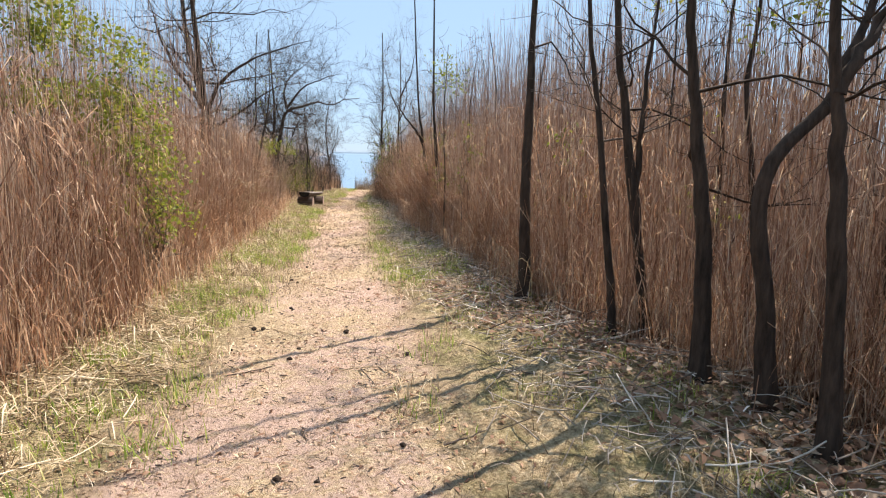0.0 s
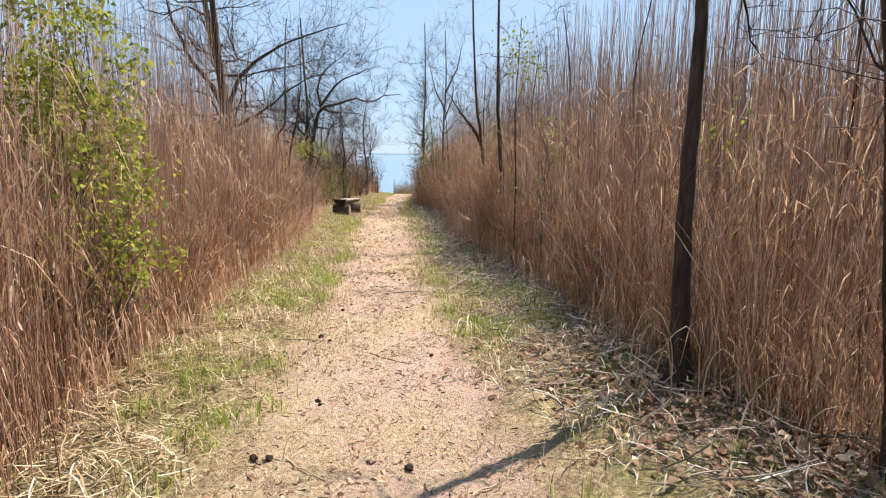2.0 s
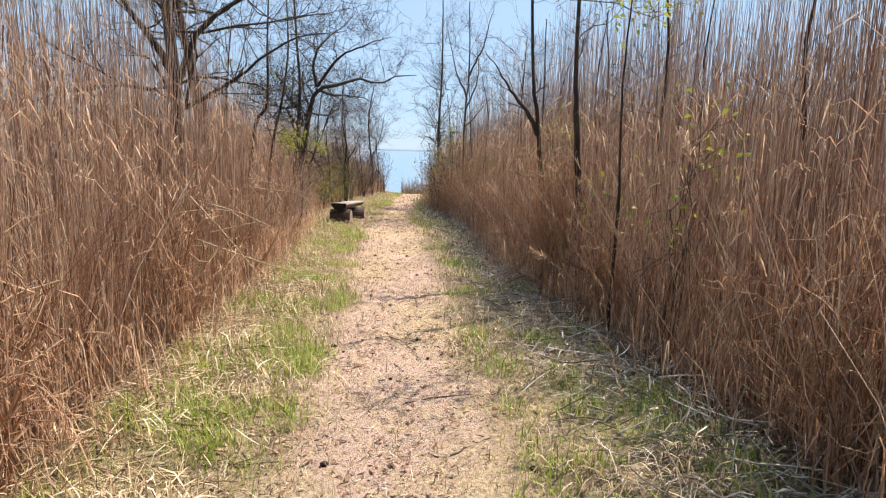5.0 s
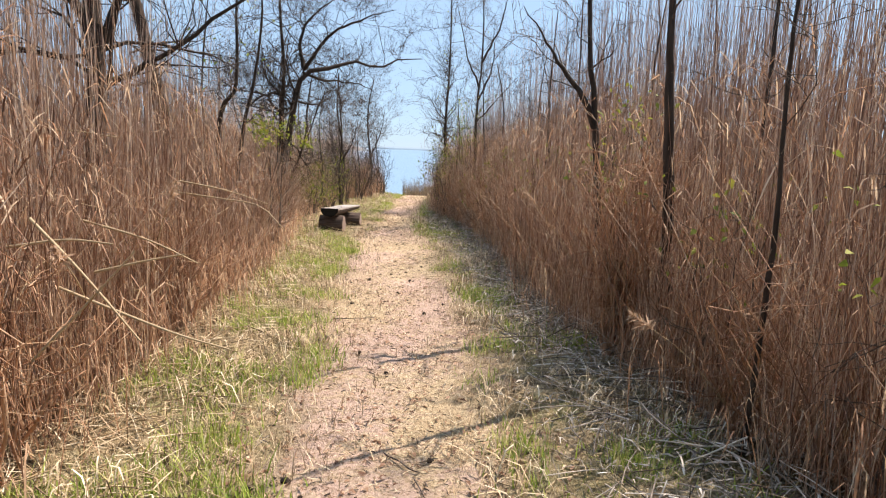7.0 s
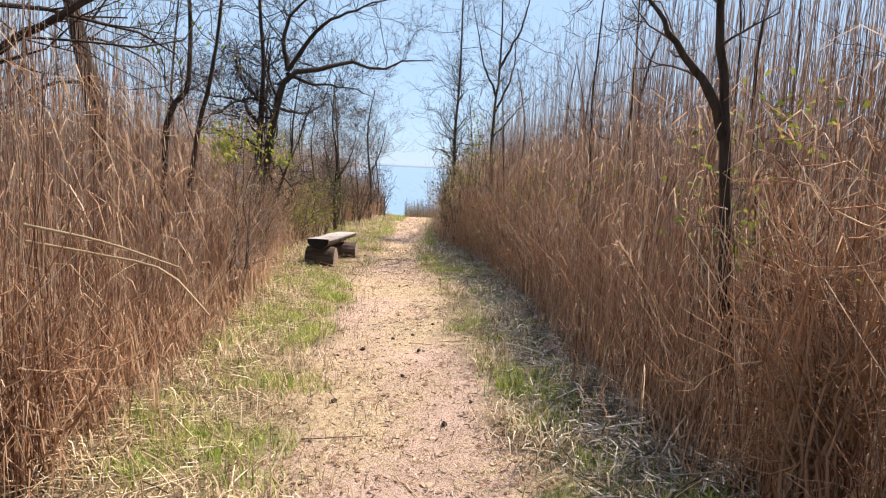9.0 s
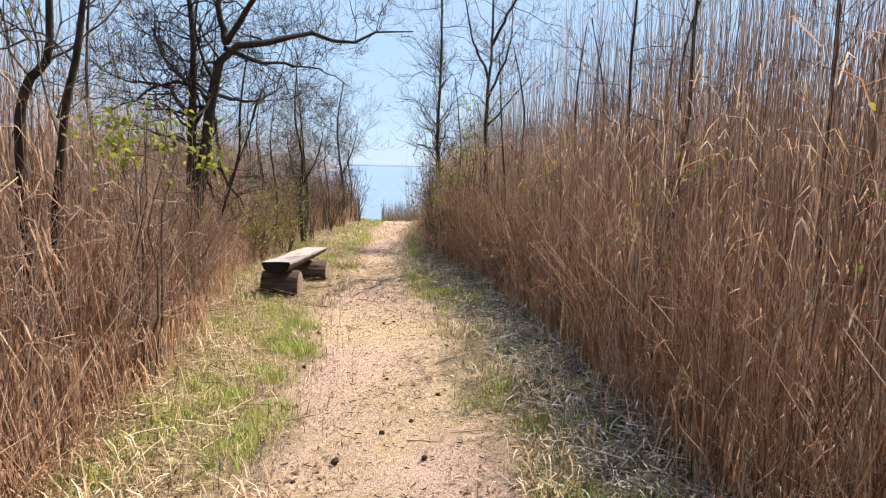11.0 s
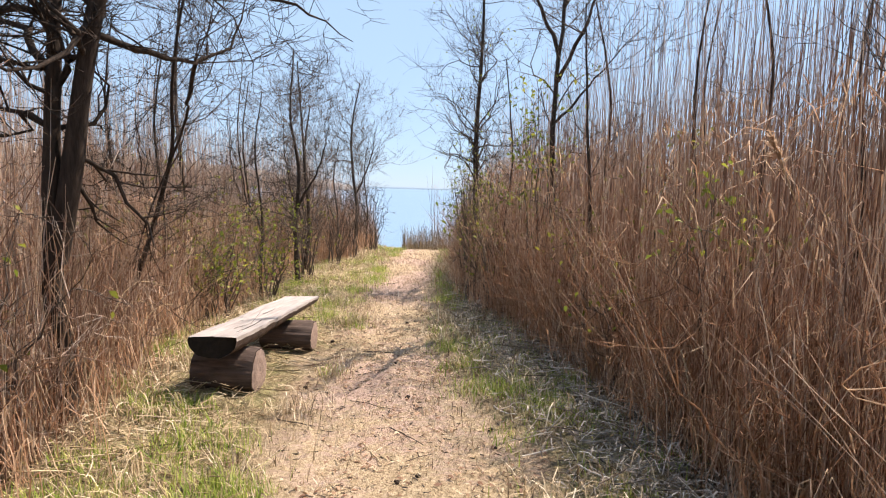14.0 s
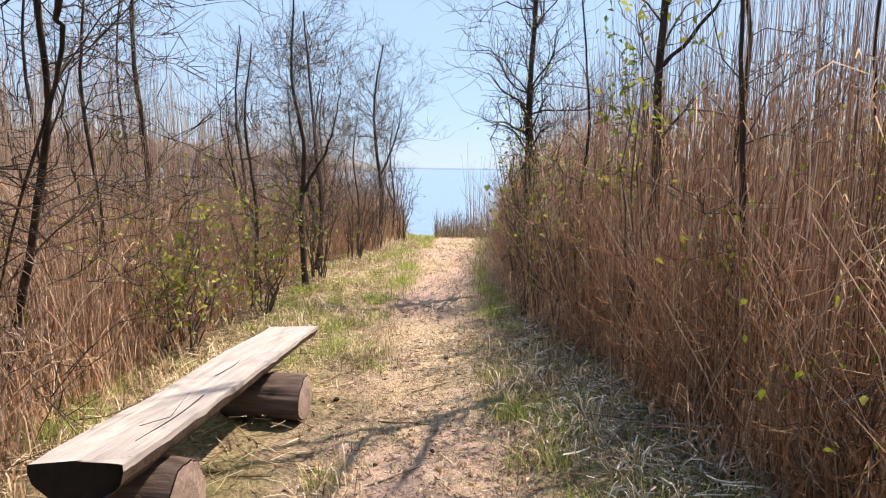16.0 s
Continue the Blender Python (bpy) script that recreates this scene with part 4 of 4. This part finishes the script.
def litter():
    r = np.random.default_rng(71)
    n = 13000
    y = 0.5 + 32.5 * r.random(n) ** 1.35
    u = r.beta(1.6, 1.5, n)
    left = Pile()
    lying(n, line(SOIL_L, y) * (1 - u) + (line(REED_L, y) - 0.3) * u, y, (0.03, 0.26), (0.0016, 0.0045), r, left, 0.09)
    tagged(left.make("reed_litter", M_STRAW), "broken straw-coloured reed stalks lying on the verge", "litter", "reed litter", "stuff")
    n = 5500
    y = r.uniform(0.5, 31, n)
    u = r.beta(2.0, 1.5, n)
    right = Pile()
    lying(n, line(SOIL_R, y) * (1 - u) + (line(REED_R, y) + 0.45) * u, y, (0.05, 0.42), (0.002, 0.0062), r, right, 0.15)
    tagged(right.make("reed_litter", M_STRAW_GREY), "grey weathered reed litter heaped along the shaded verge", "litter", "reed litter", "stuff")
    # flat broken leaves heaped on the shaded verge
    n = 17000
    y = np.where(r.random(n) < 0.65, r.normal(18, 4.5, n), r.uniform(0.5, 31, n)).clip(0.5, 31)
    u = r.beta(2.4, 1.8, n)
    x = line(SOIL_R, y) * (1 - u) + (line(REED_R, y) + 0.35) * u
    a, le = r.uniform(0, 2 * np.pi, n), r.uniform(0.03, 0.13, n)
    t = np.array([0, 0.5, 1.0])
    tip = r.uniform(-0.02, 0.5, n) * le
    base = ground_z(x, y) + 0.006 + 0.09 * r.random(n) ** 2
    p = np.stack([x[:, None] + (np.cos(a) * le)[:, None] * t, y[:, None] + (np.sin(a) * le)[:, None] * t, base[:, None] + tip[:, None] * np.sin(2.2 * t)], -1)
    p[..., 2] = np.maximum(p[..., 2], ground_z(p[..., 0], p[..., 1]) + 0.006)
    flat = Pile()
    flat.add(ribbons(p, r.uniform(0.003, 0.011, n)[:, None] * np.array([0.8, 1, 0.3]), np.stack([-np.sin(a), np.cos(a), r.uniform(-0.7, 0.7, n)], -1)))
    tagged(flat.make("leaf_litter", M_STRAW_GREY), "pale grey flat dead reed leaves heaped on the verge", "litter", "reed litter", "stuff")
    n = 9000
    y = r.uniform(0.8, 33, n)
    u = r.random(n)
    flecks = Pile()
    x = line(SOIL_L, y) * (1 - u) + line(SOIL_R, y) * u
    keep = swell(1.7 * x + 2, 1.3 * y) + 0.6 * swell(5 * x, 4 * y + 1) + r.normal(0, 0.2, n) > 0.0
    x, y = x[keep], y[keep]
    lying(len(x), x, y, (0.015, 0.08), (0.0012, 0.0030), r, flecks, 0.006)
    tagged(flecks.make("straw_flecks", M_STRAW), "scattered short bits of straw trodden into the path", "litter", "", "stuff")
    crumbs = Pile()
    n = 22000
    y, u = r.uniform(0.8, 33, n), r.uniform(-0.15, 1.15, n)
    x = line(SOIL_L, y) * (1 - u) + line(SOIL_R, y) * u
    keep = swell(1.7 * x + 2, 1.3 * y) + 0.6 * swell(5 * x, 4 * y + 1) + r.normal(0, 0.25, n) > -0.05
    x, y = x[keep], y[keep]
    n = len(x)
    a, le = r.uniform(0, 2 * np.pi, n), r.uniform(0.01, 0.05, n)
    t = np.array([0, 0.5, 1.0])
    p = np.stack([x[:, None] + (np.cos(a) * le)[:, None] * t, y[:, None] + (np.sin(a) * le)[:, None] * t, (ground_z(x, y) + 0.006)[:, None] + (r.uniform(0, 0.35, n) * le)[:, None] * np.sin(3.0 * t)], -1)
    crumbs.add(ribbons(p, (le * r.uniform(0.2, 0.5, n))[:, None] * np.array([0.5, 1, 0.2]), np.stack([-np.sin(a), np.cos(a), r.uniform(-0.5, 0.5, n)], -1)))
    tagged(crumbs.make("leaf_crumbs", M_HUSK), "small brown broken leaf scraps trodden into the path", "litter", "", "stuff")
    # brown fallen leaves under the trunks beside the start of the path
    fallen = Pile()
    n = 5000
    y = r.uniform(0.5, 7.5, n)
    x = line(REED_R, y) + r.normal(-0.25, 0.45, n)
    a, le = r.uniform(0, 2 * np.pi, n), r.uniform(0.04, 0.10, n)
    p = np.stack([x[:, None] + (np.cos(a) * le)[:, None] * t, y[:, None] + (np.sin(a) * le)[:, None] * t, (ground_z(x, y) + 0.008 + 0.05 * r.random(n) ** 2)[:, None] + (r.uniform(-0.05, 0.5, n) * le)[:, None] * np.sin(2.6 * t)], -1)
    fallen.add(ribbons(p, (le * r.uniform(0.35, 0.7, n))[:, None] * np.array([0.2, 1, 0.15]), np.stack([-np.sin(a), np.cos(a), r.uniform(-0.6, 0.6, n)], -1)))
    tagged(fallen.make("leaf_litter", M_HUSK), "brown curled fallen leaves lying under the trees", "litter", "", "stuff")
    dark = Pile()
    n = 7000
    y, u = r.uniform(0.8, 33, n), r.random(n)
    lying(n, line(SOIL_L, y) * (1 - u) + line(SOIL_R, y) * u, y, (0.008, 0.05), (0.0014, 0.0050), r, dark, 0.006)
    tagged(dark.make("twig_bits", M_TWIG), "small dark twig bits scattered on the path", "litter", "", "stuff")


verge_grass()
litter()


# ---- shore tufts, plumes, stalks, cones and sticks ----
def shore_reeds():
    r = np.random.default_rng(81)
    n = 1500
    y = r.uniform(34.0, 35.3, n)
    x = -1.8 - 2.6 * r.random(n) ** 0.8
    p, rad = reed_stems(x, y, (0.15 + 0.75 * r.random(n) ** 1.7) * (1 + 0.35 * swell(4 * x, 3 * y)), np.full(n, 0.005), 0.12, 2, r)
    short = Pile()
    short.add(tubes(p, rad))
    tagged(short.make("shore_reeds", M_STRAW), "short pale cut reeds at the water's edge", "reeds", "", "stuff")
    n = 90
    y, x = r.uniform(34.6, 36.0, n), -2.0 - 1.6 * r.random(n) ** 1.5
    p, rad = reed_stems(x, y, r.uniform(1.2, 2.9, n), np.full(n, 0.006), 0.05, 3, r)
    thin = Pile()
    thin.add(tubes(p, rad))
    tagged(thin.make("shore_reeds", M_REED_BACK), "thin tall reeds standing in the lake edge", "reeds", "", "stuff")


def plume(base, tip, seed):
    """A feathery seed head on a leaning stalk."""
    r = np.random.default_rng(seed)
    base, tip = np.array(base), np.array(tip)
    root = base_of("reed_stalk", *base, "leaning dry reed stalk with a feathery seed head", "reed", "leaning reed stalks")
    d = tip - base
    mid = d * 0.55 + np.array([0, 0, 0.05])
    path = smooth_path([(0, 0, 0), mid, d], 10)
    under(mesh_object("stalk", *tubes(path[None], np.linspace(0.0042, 0.0022, 10)[None], 5), M_STRAW), root)
    n = 130
    u = r.random(n)
    at = path[-1] + (path[-1] - path[-3]) / np.linalg.norm(path[-1] - path[-3]) * (0.2 * u[:, None] - 0.04)
    ax = (path[-1] - path[-2]) / np.linalg.norm(path[-1] - path[-2])
    way = ax * 0.9 + r.normal(0, 0.38, (n, 3))
    le = r.uniform(0.03, 0.08, n) * (1.1 - 0.5 * u)
    t = np.array([0, 0.5, 1.0])
    p = at[:, None] + way[:, None] * (le[:, None] * t)[..., None]
    p[..., 2] -= 0.25 * le[:, None] * t ** 2
    under(tagged(mesh_object("seed_head", *ribbons(p, np.full((n, 1), 0.005) * np.array([1, 0.9, 0.2]), np.cross(way, r.normal(0, 1, (n, 3)))), M_PLUME), kind="stuff"), root)


def stalk(points, rad, seed):
    """A single broken pale stalk leaning or lying across others."""
    p = np.array(points, float)
    root = tagged(mesh_object("reed_stalk", *tubes(smooth_path(p - p[0], 9)[None], rad * np.linspace(1, 0.5, 9)[None], 5), M_STRAW, True),
                  "pale broken reed stalk leaning across the reeds", "reed", "leaning reed stalks")
    root.location = p[0]


def near_stalks():
    r = np.random.default_rng(83)
    for i in range(70):
        side = -1 if i % 2 else 1
        table = REED_L if side < 0 else REED_R
        y = r.uniform(2.0, 24)
        x = float(line(table, y)) + side * r.uniform(-0.05, 0.35)
        z = float(ground_z(x, y))
        a = r.normal(0, 0.9)
        le = r.uniform(0.5, 1.5)
        h = r.uniform(0.2, 1.0) * le
        ex, ey = x - side * r.uniform(0.0, 0.25) * le, y + np.sin(a) * le * 0.8
        low = r.uniform(0.0, 0.9)
        ez = max(z + low + h * 0.5, float(ground_z(ex, ey)) + 0.02)
        stalk([(x, y, z + low * (0.0 if i % 3 else 1.0)), ((x + ex) / 2, (y + ey) / 2, (z + low + ez) / 2 + 0.12 * le), (ex, ey, ez)], r.uniform(0.0025, 0.0045), i)


def cone_mesh():
    """A small scaly cone."""
    bm = bmesh.new()
    bmesh.ops.create_icosphere(bm, subdivisions=2, radius=0.017)
    for k, v in enumerate(bm.verts):
        v.co *= 1.12 if k % 2 else 0.86
        v.co.z *= 0.8
        v.co.x *= 1.25
    me = bpy.data.meshes.new("alder_cone")
    bm.to_mesh(me)
    bm.free()
    me.materials.append(M_CONE)
    return me


def cones():
    me = cone_mesh()
    r = np.random.default_rng(85)
    for i in range(64):
        y = 2.2 + 21 * r.random() ** 1.5
        u = r.beta(1.3, 1.3)
        x = float(line(SOIL_L, y)) * (1 - u) + float(line(SOIL_R, y)) * u
        ob = tagged(new("alder_cone", me), "small dark cone lying on the sandy path", "cone", "cones on the path")
        s = r.uniform(0.6, 1.3)
        ob.matrix_world = pose(x, y, float(ground_z(x, y)) + 0.009 * s, r.uniform(-20, 20), r.uniform(-20, 20), r.uniform(0, 360)) @ Matrix.Scale(s, 4)


def sticks():
    r = np.random.default_rng(87)
    spots = [(-1.75, 7.2, 0.5, 1.4), (-1.1, 6.9, 0.45, -0.6), (-2.9, 22.3, 0.95, 0.75), (-2.2, 8.4, 0.4, 0.2), (-3.2, 21.4, 0.35, 0.1), (-0.5, 4.2, 0.35, 0.3), (-1.2, 9.4, 0.5, 0.4), (-2.6, 18.9, 0.3, 0.6), (-2.0, 15.6, 0.4, 0.1), (-2.4, 13.4, 0.45, 0.25)]
    for i, (x, y, le, a) in enumerate(spots + [(float(line(SOIL_L, y)) * (1 - u) + float(line(SOIL_R, y)) * u, y, l, b) for y, u, l, b in zip(r.uniform(3, 26, 34), r.random(34), r.uniform(0.12, 0.4, 34), r.uniform(-1.5, 1.5, 34))]):
        t = np.linspace(-0.5, 0.5, 7)
        px = x + np.cos(a) * le * t + r.normal(0, 0.006, 7)
        py = y + np.sin(a) * le * t + r.normal(0, 0.006, 7)
        p = np.stack([px, py, ground_z(px, py) + 0.009], -1)
        o = p[0].copy()
        ob = mesh_object("stick", *tubes((p - o)[None], np.linspace(0.006, 0.003, 7)[None] * r.uniform(0.6, 1.2), 5), M_STRAW if i % 3 == 2 else M_TWIG, True)
        ob.location = o
        tagged(ob, "thin dry stick lying on the sandy path", "stick", "sticks on the path")


shore_reeds()
for k, (a, b) in enumerate([((0.25, 11.2, 0.0), (-0.42, 10.7, 0.62)), ((-0.1, 13.8, 0.1), (-0.75, 13.3, 1.0)), ((-3.6, 11.2, 0.3), (-3.15, 10.3, 0.9)), ((-3.7, 12.0, 0.4), (-3.2, 11.4, 1.1)),
                           ((0.6, 9.0, 0.4), (0.25, 9.3, 1.5)), ((-0.3, 18.6, 0.5), (-0.9, 18.2, 1.5)), ((-3.0, 6.9, 0.2), (-2.8, 7.1, 0.75))]):
    plume(a, b, 90 + k)
near_stalks()
for k, p in enumerate([[(-4.76, 12.0, 1.46), (-4.4, 12.0, 1.48), (-4.01, 12.0, 1.44)], [(-3.88, 12.6, 1.11), (-3.5, 12.6, 1.05), (-3.14, 12.6, 0.95)], [(-3.8, 11.2, 0.95), (-3.4, 11.2, 0.85), (-3.09, 11.2, 0.72)],
                       [(-3.6, 10.7, 0.66), (-2.97, 10.6, 0.49), (-2.65, 10.6, 0.41)], [(-3.47, 10.3, 0.40), (-3.18, 10.3, 0.70), (-2.95, 10.3, 0.95)], [(-3.5, 10.4, 1.06), (-3.27, 10.4, 0.82), (-3.0, 10.4, 0.5)],
                       [(-3.7, 10.5, 0.90), (-3.4, 10.5, 0.95), (-3.17, 10.5, 0.94)], [(-3.6, 11.0, 0.68), (-3.3, 11.0, 0.76), (-3.07, 11.0, 0.81)], [(-4.03, 12.8, 1.0), (-3.58, 12.7, 0.97), (-3.21, 12.6, 0.93), (-3.0, 12.6, 0.73)]]):
    stalk([(x + 0.14, y, z) for x, y, z in p], 0.0085, 200 + k)
for k, (x, y, w, h) in enumerate([(0.62, 6.05, 0.26, 0.62), (0.70, 6.15, 0.20, 0.50), (0.98, 5.75, 0.20, 0.46), (1.2, 5.6, 0.42, 0.36), (0.86, 5.95, -0.22, 0.40), (1.35, 5.3, 0.3, 0.30), (1.05, 6.0, -0.3, 0.52)]):
    z = float(ground_z(x, y))
    stalk([(x, y, z), (x + 0.04 * w, y, z + 0.7 * h), (x + 0.4 * w, y - 0.03, z + h), (x + 0.85 * w, y - 0.05, z + 0.75 * h), (x + w, y - 0.05, z + 0.3 * h)], 0.005, 300 + k)
cones()
sticks()
